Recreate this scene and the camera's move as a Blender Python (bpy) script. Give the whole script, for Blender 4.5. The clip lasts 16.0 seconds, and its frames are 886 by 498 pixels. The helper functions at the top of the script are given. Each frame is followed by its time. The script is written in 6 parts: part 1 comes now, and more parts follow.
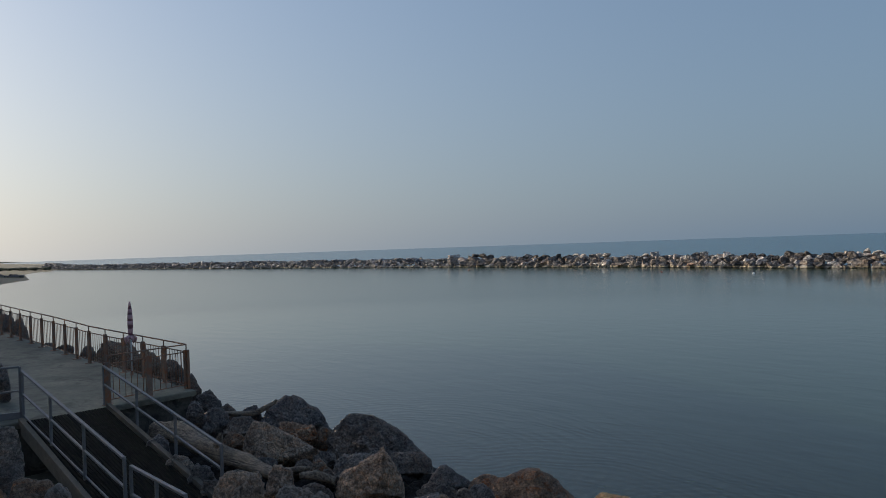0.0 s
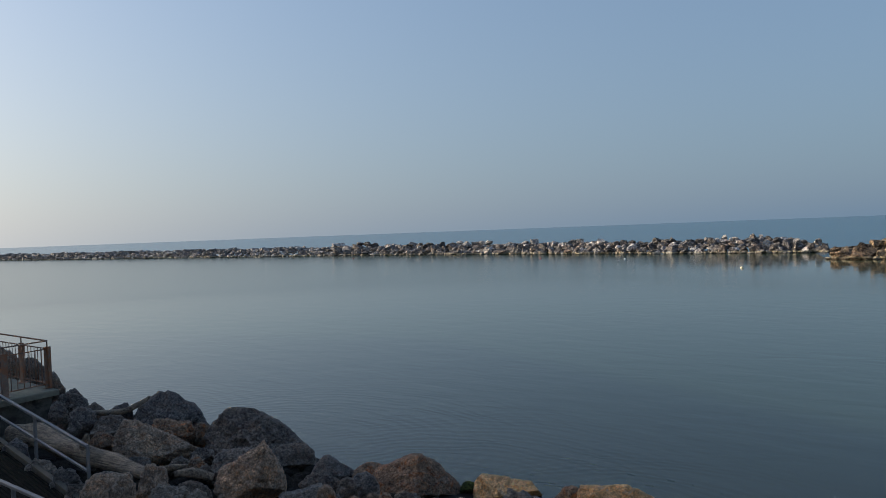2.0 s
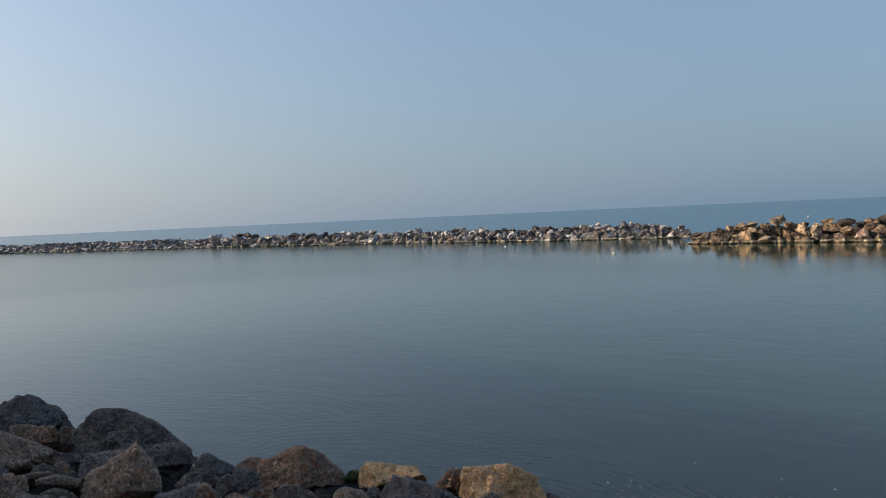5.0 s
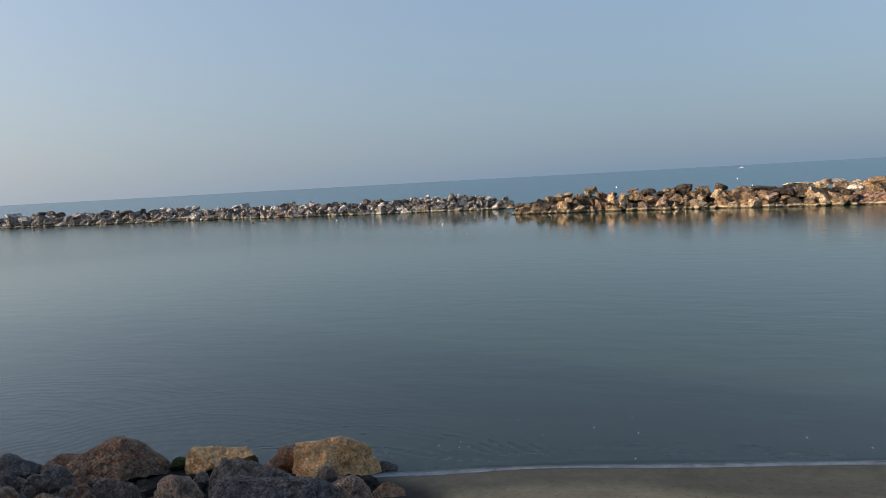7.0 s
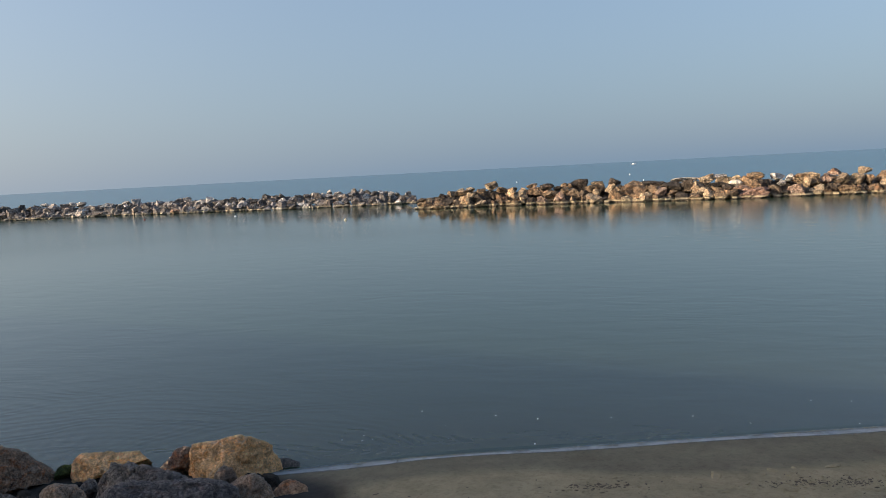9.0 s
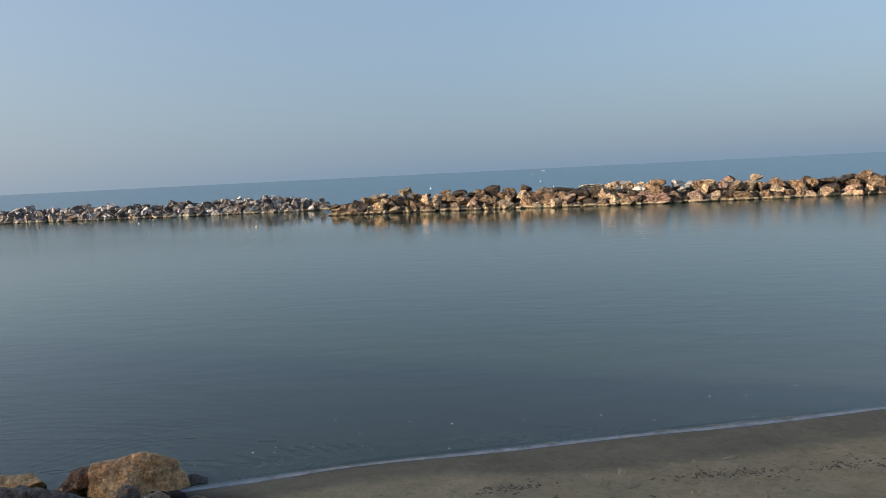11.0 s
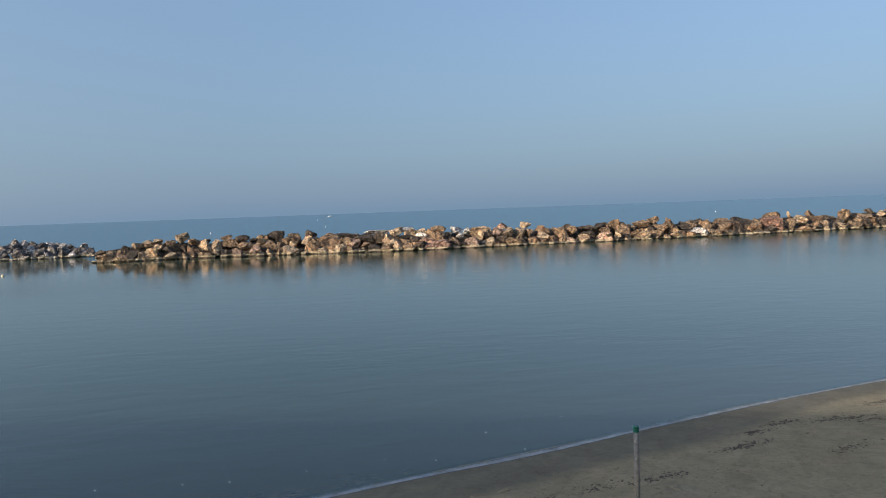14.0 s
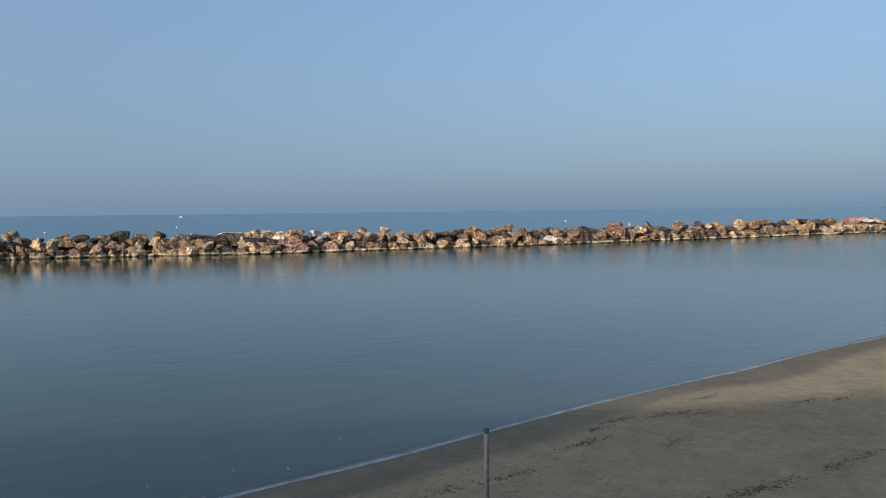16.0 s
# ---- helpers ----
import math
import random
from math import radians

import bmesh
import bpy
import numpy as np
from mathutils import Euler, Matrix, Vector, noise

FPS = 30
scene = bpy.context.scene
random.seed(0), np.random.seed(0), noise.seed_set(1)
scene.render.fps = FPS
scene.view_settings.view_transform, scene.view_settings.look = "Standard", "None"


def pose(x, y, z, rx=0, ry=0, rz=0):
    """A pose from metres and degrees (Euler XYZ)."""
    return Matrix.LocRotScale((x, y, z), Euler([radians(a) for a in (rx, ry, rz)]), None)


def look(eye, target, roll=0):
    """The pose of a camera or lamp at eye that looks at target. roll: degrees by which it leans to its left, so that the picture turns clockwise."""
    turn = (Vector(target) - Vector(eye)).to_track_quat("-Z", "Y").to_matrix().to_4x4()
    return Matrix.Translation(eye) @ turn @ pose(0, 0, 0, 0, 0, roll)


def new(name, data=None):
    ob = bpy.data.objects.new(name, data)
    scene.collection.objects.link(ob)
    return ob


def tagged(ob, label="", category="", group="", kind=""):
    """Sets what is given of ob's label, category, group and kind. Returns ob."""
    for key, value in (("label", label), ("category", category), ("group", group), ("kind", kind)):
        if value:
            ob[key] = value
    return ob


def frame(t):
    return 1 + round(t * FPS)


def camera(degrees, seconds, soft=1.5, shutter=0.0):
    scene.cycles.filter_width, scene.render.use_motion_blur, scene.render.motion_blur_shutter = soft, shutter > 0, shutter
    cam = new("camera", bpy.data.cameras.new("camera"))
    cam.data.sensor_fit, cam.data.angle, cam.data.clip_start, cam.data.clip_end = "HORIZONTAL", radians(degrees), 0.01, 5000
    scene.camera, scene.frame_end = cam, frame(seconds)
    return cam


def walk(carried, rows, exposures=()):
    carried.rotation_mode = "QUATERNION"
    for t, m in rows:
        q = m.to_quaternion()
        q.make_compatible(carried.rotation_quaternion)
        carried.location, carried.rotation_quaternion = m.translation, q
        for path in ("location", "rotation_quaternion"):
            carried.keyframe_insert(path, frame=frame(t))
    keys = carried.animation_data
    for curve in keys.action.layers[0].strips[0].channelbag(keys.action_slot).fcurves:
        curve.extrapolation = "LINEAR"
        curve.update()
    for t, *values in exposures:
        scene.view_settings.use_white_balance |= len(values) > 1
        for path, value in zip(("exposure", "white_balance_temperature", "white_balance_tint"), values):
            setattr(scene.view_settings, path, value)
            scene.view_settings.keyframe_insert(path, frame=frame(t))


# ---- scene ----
# A phone turned slowly by a person who stands on the promenade above the beach.
cam = camera(63.0, 16.0, soft=0.4)
EYE, ARM = 4.8, 0.30
SINKS = [(0.0, 0.11), (3.7, 0.11), (5.8, 0.06), (7.0, 0.06), (7.5, 0.0), (16.0, 0.0)]  # the raised phone comes down a little on the way
# seconds, yaw to the left, pitch, roll (degrees)
ROWS = [
    (0.0, 0.013, -0.168, -1.952),
    (0.5, -2.385, -0.418, -1.806),
    (1.0, -3.869, -0.735, -1.832),
    (1.5, -5.651, -1.036, -1.982),
    (2.0, -9.061, -1.438, -2.138),
    (2.5, -12.094, -1.885, -2.195),
    (3.0, -14.074, -2.107, -2.295),
    (3.5, -16.627, -2.239, -2.421),
    (3.7, -17.356, -2.255, -2.498),
    (5.8, -18.960, -3.585, -2.620),
    (6.0, -20.090, -4.187, -2.640),
    (6.5, -28.800, -4.990, -3.020),
    (7.0, -31.307, -5.395, -3.140),
    (7.5, -31.111, -5.504, -2.830),
    (8.0, -31.722, -5.626, -2.880),
    (8.5, -35.399, -5.923, -2.877),
    (10.8, -45.071, -6.193, -3.122),
    (11.0, -45.735, -6.024, -2.822),
    (11.5, -49.359, -5.257, -1.973),
    (12.0, -52.031, -4.202, -1.914),
    (12.5, -54.070, -3.679, -1.985),
    (13.0, -57.576, -3.434, -2.093),
    (13.5, -60.409, -3.183, -2.165),
    (14.0, -62.738, -3.132, -2.062),
    (14.5, -64.824, -3.071, -1.643),
    (15.0, -67.642, -3.065, -1.225),
    (15.5, -70.713, -3.027, -0.880),
    (16.0, -73.802, -3.023, -0.640),
]


def held(t, yaw, pitch, roll):
    y, p = radians(yaw), radians(pitch)
    eye = Vector((-math.sin(y) * ARM, math.cos(y) * ARM, EYE + float(np.interp(t, *zip(*SINKS)))))
    ahead = Vector((-math.sin(y) * math.cos(p), math.cos(y) * math.cos(p), math.sin(p)))
    return look(eye, eye + ahead, roll)


walk(cam, [(t, held(t, yaw, pitch, roll)) for t, yaw, pitch, roll in ROWS],
     [(0.0, 0.05, 6560, 8), (1.5, 0.24, 6500, 8), (3.5, 0.38, 6500, 8), (7.0, 0.62, 7020, 11), (11.0, 0.68, 6950, 11), (12.5, 0.55, 6450, 10), (14.5, 0.53, 6350, 9), (16.0, 0.49, 6300, 9)])

# ---- light ----
SUN_YAW, SUN_UP = 60.0, 16.0  # degrees to the left of +y, and above the horizon
HAZE, HAZE_FALL, HAZE_TINT = 1.0, 1.32, (1.33, 1.98, 2.80)
AUREOLE = 0.3
GLOW, GLOW_FALL, GLOW_TINT = 0.252, 2.9, (4.65, 3.84, 2.85)
SKY_GAIN = (1.86, 1.79, 1.89)
world = bpy.data.worlds.new("sky")
scene.world = world
world.use_nodes = True
wn = world.node_tree.nodes
wl = world.node_tree.links
sky = wn.new("ShaderNodeTexSky")
sky.sky_type = "NISHITA"
sky.sun_disc = False
sky.sun_elevation = radians(SUN_UP)
sky.sun_rotation = radians(-SUN_YAW)
sky.air_density, sky.dust_density, sky.ozone_density = 1.0, 0.3, 2.0
# sea haze: a grey-blue veil that thickens towards the horizon and glows on the sun's side
ray = wn.new("ShaderNodeTexCoord").outputs["Generated"]


def world_math(op, a, b=None):
    n = wn.new("ShaderNodeMath")
    n.operation = op
    for socket, v in zip(n.inputs, (a, b)):
        if isinstance(v, (int, float)):
            socket.default_value = v
        elif v is not None:
            wl.new(v, socket)
    return n.outputs[0]


parts = wn.new("ShaderNodeSeparateXYZ")
wl.new(ray, parts.inputs[0])
up = world_math("MAXIMUM", parts.outputs["Z"], 0.0)
veil = world_math("MULTIPLY", world_math("EXPONENT", world_math("MULTIPLY", up, -HAZE_FALL)), HAZE)
dot = wn.new("ShaderNodeVectorMath")
dot.operation = "DOT_PRODUCT"
wl.new(ray, dot.inputs[0])
dot.inputs[1].default_value = (-math.sin(radians(SUN_YAW)) * math.cos(radians(SUN_UP)), math.cos(radians(SUN_YAW)) * math.cos(radians(SUN_UP)), math.sin(radians(SUN_UP)))
# forward scattering of the haze droplets (Henyey-Greenstein)
HG = 0.577
phase = world_math("POWER", world_math("SUBTRACT", 1 + HG * HG, world_math("MULTIPLY", dot.outputs["Value"], 2 * HG)), -1.5)
glow = world_math("MULTIPLY", world_math("MINIMUM", world_math("MAXIMUM", world_math("SUBTRACT", phase, 0.48), 0.0), 22.0), GLOW)
glow = world_math("MULTIPLY", glow, world_math("EXPONENT", world_math("MULTIPLY", up, -GLOW_FALL)))

# the bright aureole close round the sun in thick haze
near_sun = world_math("POWER", world_math("SUBTRACT", 1.7396, world_math("MULTIPLY", dot.outputs["Value"], 1.72)), -1.5)
aureole = world_math("MULTIPLY", world_math("MINIMUM", world_math("MAXIMUM", world_math("SUBTRACT", near_sun, 13.0), 0.0), 60.0), AUREOLE)
glow = world_math("ADD", glow, aureole)


def world_mix(kind, fac, a, b):
    m = wn.new("ShaderNodeMix")
    m.data_type, m.blend_type = "RGBA", kind
    for socket, v in ((m.inputs["Factor"], fac), (m.inputs["A"], a), (m.inputs["B"], b)):
        if isinstance(v, (int, float)):
            socket.default_value = v
        elif isinstance(v, tuple):
            socket.default_value = (*v, 1)
        else:
            wl.new(v, socket)
    return m.outputs["Result"]


blue = world_mix("MULTIPLY", 1.0, sky.outputs[0], SKY_GAIN)
veiled = world_mix("MIX", veil, blue, HAZE_TINT)
lit = wn.new("ShaderNodeVectorMath")
lit.operation = "SCALE"
lit.inputs[0].default_value = GLOW_TINT
wl.new(glow, lit.inputs["Scale"])
total = wn.new("ShaderNodeVectorMath")
total.operation = "ADD"
wl.new(veiled, total.inputs[0])
wl.new(lit.outputs["Vector"], total.inputs[1])
wn["Background"].inputs["Strength"].default_value = 0.1
wl.new(total.outputs["Vector"], wn["Background"].inputs["Color"])

sun_data = bpy.data.lights.new("sun", "SUN")
sun_data.energy, sun_data.angle, sun_data.color = 3.8, radians(0.6), (1.0, 0.87, 0.72)
sun = new("sun", sun_data)
sy, su = radians(SUN_YAW), radians(SUN_UP)
sun.matrix_world = look((-math.sin(sy) * 200, math.cos(sy) * 200, math.tan(su) * 200), (0, 0, 0))


# ---- materials ----
def material(name, rough=0.8, metal=0.0, spec=0.5):
    m = bpy.data.materials.new(name)
    m.use_nodes = True
    b = m.node_tree.nodes["Principled BSDF"]
    b.inputs["Roughness"].default_value = rough
    b.inputs["Metallic"].default_value = metal
    b.inputs["Specular IOR Level"].default_value = spec
    return m, m.node_tree.nodes, m.node_tree.links, b


def noise_node(n, l, coord, scale, detail=6.0, rough=0.6, stretch=None, distortion=0.0):
    t = n.new("ShaderNodeTexNoise")
    t.inputs["Scale"].default_value = scale
    t.inputs["Detail"].default_value = detail
    t.inputs["Roughness"].default_value = rough
    t.inputs["Distortion"].default_value = distortion
    if stretch:
        mp = n.new("ShaderNodeMapping")
        mp.inputs["Scale"].default_value = stretch
        l.new(coord, mp.inputs["Vector"])
        coord = mp.outputs["Vector"]
    l.new(coord, t.inputs["Vector"])
    return t.outputs["Fac"]


def ramp_node(n, l, fac, stops):
    r = n.new("ShaderNodeValToRGB")
    e = r.color_ramp.elements
    while len(e) < len(stops):
        e.new(0.5)
    for i, (p, c) in enumerate(stops):
        e[i].position = p
        e[i].color = (*c, 1) if len(c) == 3 else c
    l.new(fac, r.inputs["Fac"])
    return r.outputs["Color"]


def mix_node(n, l, kind, fac, a, b):
    m = n.new("ShaderNodeMix")
    m.data_type, m.blend_type = "RGBA", kind
    for socket, value in ((m.inputs["Factor"], fac), (m.inputs["A"], a), (m.inputs["B"], b)):
        if isinstance(value, (int, float)):
            socket.default_value = value
        elif isinstance(value, tuple):
            socket.default_value = (*value, 1)
        else:
            l.new(value, socket)
    return m.outputs["Result"]


def bump_node(n, l, height, strength, distance, normal=None):
    b = n.new("ShaderNodeBump")
    b.inputs["Strength"].default_value = strength
    b.inputs["Distance"].default_value = distance
    l.new(height, b.inputs["Height"])
    if normal:
        l.new(normal, b.inputs["Normal"])
    return b.outputs["Normal"]


def place(n):
    return n.new("ShaderNodeNewGeometry").outputs["Position"]


def stone_material(name, tones, fine, relief, white=0.25, rust=0.6, tide=False, blotch=0.5, specks=0.0, cracks=0.8, iron=(1.45, 0.80, 0.42), grit=0.75, mottle=0.9, worn=0.0, gloss=(0.88, 0.3)):
    """Quarried rock: one tone per stone, stained, speckled and cracked, with broken relief. fine: features per metre."""
    m, n, l, b = material(name, gloss[0], spec=gloss[1])
    info = n.new("ShaderNodeObjectInfo").outputs["Random"]
    isle = n.new("ShaderNodeNewGeometry").outputs["Random Per Island"]
    add = n.new("ShaderNodeMath")
    add.operation = "ADD"
    l.new(info, add.inputs[0])
    l.new(isle, add.inputs[1])
    fr = n.new("ShaderNodeMath")
    fr.operation = "FRACT"
    l.new(add.outputs[0], fr.inputs[0])
    pos = place(n)
    base = ramp_node(n, l, fr.outputs[0], tones)
    big = noise_node(n, l, pos, fine * 0.09, 4, 0.6, distortion=0.5)
    mid = noise_node(n, l, pos, fine * 0.45, 7, 0.72, distortion=0.6)
    small = noise_node(n, l, pos, fine * 1.25, 7, 0.8)
    veins = noise_node(n, l, pos, fine * 0.14, 5, 0.65, stretch=(1, 1, 2.2), distortion=1.4)
    pits = n.new("ShaderNodeTexVoronoi")
    pits.inputs["Scale"].default_value = fine * 0.6
    l.new(pos, pits.inputs["Vector"])
    wobble = n.new("ShaderNodeMix")
    wobble.data_type = "VECTOR"
    wobble.inputs["Factor"].default_value = 0.12
    l.new(pos, wobble.inputs["A"])
    warp = n.new("ShaderNodeTexNoise")
    warp.inputs["Scale"].default_value = fine * 0.2
    l.new(pos, warp.inputs["Vector"])
    l.new(warp.outputs["Color"], wobble.inputs["B"])
    crack = n.new("ShaderNodeTexVoronoi")
    crack.feature = "DISTANCE_TO_EDGE"
    crack.inputs["Scale"].default_value = fine * 0.10
    l.new(wobble.outputs["Result"], crack.inputs["Vector"])
    split = ramp_node(n, l, crack.outputs["Distance"], [(0.0, (0.35, 0.33, 0.32)), (0.035, (1, 1, 1))])
    c = mix_node(n, l, "MULTIPLY", 0.9, base, ramp_node(n, l, big, [(0.32, (0.55, 0.55, 0.58)), (0.52, (1, 0.97, 0.93)), (0.7, (1.4, 1.3, 1.15))]))
    c = mix_node(n, l, "MULTIPLY", mottle, c, ramp_node(n, l, mid, [(0.38, (0.28, 0.27, 0.27)), (0.5, (0.9, 0.9, 0.9)), (0.62, (1.8, 1.75, 1.65))]))
    c = mix_node(n, l, "MULTIPLY", 1.0, c, ramp_node(n, l, small, [(0.40, (1 - grit, 1 - grit, 1 - grit)), (0.5, (0.92, 0.92, 0.92)), (0.60, (1 + grit, 1 + grit, 1 + grit))]))
    c = mix_node(n, l, "MULTIPLY", cracks, c, split)
    stain = ramp_node(n, l, veins, [(0.50, (0, 0, 0)), (0.66, (rust, rust, rust))])
    c = mix_node(n, l, "MIX", stain, c, mix_node(n, l, "MULTIPLY", 1.0, c, iron))
    pale = ramp_node(n, l, noise_node(n, l, pos, fine * blotch, 9, 0.78, distortion=1.0), [(0.57, (0, 0, 0)), (0.68, (white, white, white))])
    c = mix_node(n, l, "MIX", pale, c, (0.52, 0.48, 0.43))
    if specks:  # lichen and salt
        dots = ramp_node(n, l, noise_node(n, l, pos, fine * 1.6, 3, 0.6), [(0.66, (0, 0, 0)), (0.70, (specks, specks, specks))])
        c = mix_node(n, l, "MIX", dots, c, (0.62, 0.60, 0.56))
    if worn:  # ridges rubbed pale
        ridge = ramp_node(n, l, n.new("ShaderNodeNewGeometry").outputs["Pointiness"], [(0.505, (0, 0, 0)), (0.55, (worn, worn, worn))])
        c = mix_node(n, l, "MIX", ridge, c, mix_node(n, l, "MIX", 0.45, mix_node(n, l, "MULTIPLY", 1.0, base, (1.7, 1.7, 1.7)), (0.52, 0.48, 0.43)))
    if tide:  # dried salt and barnacles above the water, weed at it
        z = n.new("ShaderNodeSeparateXYZ")
        l.new(pos, z.inputs[0])
        uneven = n.new("ShaderNodeMath")
        uneven.operation = "MULTIPLY_ADD"
        l.new(noise_node(n, l, pos, 1.3, 4, 0.6), uneven.inputs[0])
        uneven.inputs[1].default_value = -0.25
        l.new(z.outputs["Z"], uneven.inputs[2])
        c = mix_node(n, l, "MIX", ramp_node(n, l, uneven.outputs[0], [(0.0, (0, 0, 0)), (0.05, (0.7, 0.7, 0.7)), (0.14, (0.55, 0.55, 0.55)), (0.28, (0, 0, 0))]), c, (0.50, 0.42, 0.27))
        c = mix_node(n, l, "MIX", ramp_node(n, l, uneven.outputs[0], [(0.0, (0.6, 0.6, 0.6)), (0.03, (0, 0, 0))]), c, (0.05, 0.042, 0.03))
    l.new(c, b.inputs["Base Color"])
    nb = bump_node(n, l, mid, 1.0, relief)
    nb = bump_node(n, l, pits.outputs["Distance"], 0.7, relief * 0.35, nb)
    nb = bump_node(n, l, split, 0.8, relief * 0.3, nb)
    nb = bump_node(n, l, small, 1.0, relief * 0.5 * grit, nb)
    l.new(nb, b.inputs["Normal"])
    return m


ROCK_DARK = stone_material("dark_shore_rock", [(0, (0.183, 0.175, 0.185)), (0.4, (0.215, 0.197, 0.188)), (0.75, (0.238, 0.190, 0.157)), (1, (0.206, 0.187, 0.177))], 20, 0.15, grit=0.5, white=0.45, blotch=0.22, specks=0.5, rust=0.35, cracks=0.35, iron=(1.5, 0.9, 0.6), mottle=0.5, worn=0.6, gloss=(0.85, 0.3))
ROCK_GREY = stone_material("grey_shore_rock", [(0, (0.254, 0.243, 0.241)), (0.5, (0.299, 0.271, 0.247)), (1, (0.344, 0.294, 0.254))], 20, 0.15, grit=0.5, white=0.45, blotch=0.22, specks=0.5, rust=0.4, cracks=0.35, iron=(1.4, 0.88, 0.6), mottle=0.5, worn=0.6, gloss=(0.85, 0.3))
ROCK_BROWN = stone_material("brown_shore_rock", [(0, (0.329, 0.230, 0.165)), (0.5, (0.382, 0.263, 0.184)), (1, (0.290, 0.230, 0.184))], 20, 0.15, grit=0.5, white=0.4, blotch=0.22, specks=0.4, rust=0.8, cracks=0.35, iron=(1.6, 0.84, 0.40), mottle=0.5, worn=0.6, gloss=(0.85, 0.3))
ROCK_WEED = stone_material("weedy_shore_rock", [(0.0, (0.07, 0.11, 0.03)), (1.0, (0.10, 0.13, 0.045))], 20, 0.11, grit=0.6, white=0.0, rust=0.3, cracks=0.3, mottle=0.6)
ROCK_TAN = stone_material("tan_grey_shore_rock", [(0, (0.464, 0.352, 0.267)), (0.5, (0.534, 0.389, 0.284)), (1, (0.435, 0.343, 0.275))], 20, 0.15, grit=0.5, white=0.45, blotch=0.22, specks=0.4, rust=0.4, cracks=0.35, iron=(1.45, 0.88, 0.5), mottle=0.5, worn=0.6, gloss=(0.85, 0.3))
ROCK_OCHRE = stone_material("ochre_shore_rock", [(0, (0.80, 0.49, 0.23)), (1, (0.85, 0.60, 0.36))], 16, 0.10, grit=0.4, white=0.95, blotch=0.12, specks=0.4, rust=0.7, cracks=0.25, iron=(1.05, 0.70, 0.36), mottle=0.35, worn=0.5)
# near-black: the shade between the boulders is put into this colour
ROCK_GAP_SHADE = stone_material("gap_shade_rubble", [(0.0, (0.02, 0.018, 0.017)), (1.0, (0.034, 0.03, 0.027))], 20, 0.1, grit=0.4, white=0.1, rust=0.2, cracks=0.2, mottle=0.5)
# darkest tones lifted: the haze over the far stretch is put into the colour
STONE_BW = stone_material("breakwater_stone", [(0, (0.135, 0.138, 0.145)), (0.3, (0.200, 0.193, 0.193)), (0.5, (0.260, 0.252, 0.250)), (0.68, (0.158, 0.156, 0.163)), (0.85, (0.328, 0.317, 0.317)), (0.95, (0.448, 0.447, 0.458)), (1, (0.562, 0.574, 0.605))], 4.0, 0.28, white=0.4, rust=0.25, tide=True, mottle=0.7, grit=0.5)
# core stones toned dark, so the shadow in the gaps is in their colour
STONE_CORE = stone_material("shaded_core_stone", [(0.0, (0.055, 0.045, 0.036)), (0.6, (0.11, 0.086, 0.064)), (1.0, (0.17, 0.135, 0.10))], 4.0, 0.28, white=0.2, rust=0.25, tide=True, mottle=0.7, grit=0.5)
STONE_TONES = [
    stone_material("dark_brown_stone", [(0, (0.054, 0.045, 0.037)), (1, (0.092, 0.072, 0.055))], 4.0, 0.40, white=0.2, rust=0.3, tide=True, mottle=0.7, grit=0.5),
    stone_material("tan_brown_stone", [(0, (0.192, 0.131, 0.082)), (0.5, (0.273, 0.192, 0.122)), (1, (0.233, 0.170, 0.114))], 4.0, 0.40, white=0.35, rust=0.35, tide=True, mottle=0.7, grit=0.5),
    stone_material("pale_tan_stone", [(0, (0.361, 0.271, 0.175)), (0.5, (0.439, 0.352, 0.251)), (1, (0.379, 0.281, 0.185))], 4.0, 0.40, white=0.6, rust=0.4, tide=True, mottle=0.7, grit=0.5),
    stone_material("pinkish_stone", [(0, (0.321, 0.221, 0.169)), (1, (0.367, 0.271, 0.216))], 4.0, 0.40, white=0.6, rust=0.4, tide=True, mottle=0.7, grit=0.5),
    stone_material("whitish_stone", [(0, (0.401, 0.371, 0.342)), (1, (0.452, 0.432, 0.406))], 4.0, 0.15, white=0.6, rust=0.2, tide=True, mottle=0.7, grit=0.5),
    stone_material("reddish_brown_stone", [(0, (0.203, 0.127, 0.100)), (1, (0.230, 0.151, 0.122))], 4.0, 0.18, white=0.1, rust=0.3, tide=True, mottle=0.7, grit=0.5),
]
GREY_TONES = [
    stone_material("dark_grey_stone", [(0, (0.087, 0.084, 0.082)), (1, (0.151, 0.140, 0.134))], 4.0, 0.40, white=0.2, rust=0.2, tide=True, mottle=0.7, grit=0.5),
    stone_material("grey_brown_stone", [(0, (0.209, 0.187, 0.173)), (1, (0.279, 0.253, 0.236))], 4.0, 0.40, white=0.4, rust=0.25, tide=True, mottle=0.7, grit=0.5),
    stone_material("pale_grey_stone", [(0, (0.485, 0.455, 0.436)), (1, (0.597, 0.582, 0.578))], 4.0, 0.40, white=0.6, rust=0.3, tide=True, mottle=0.7, grit=0.5),
]


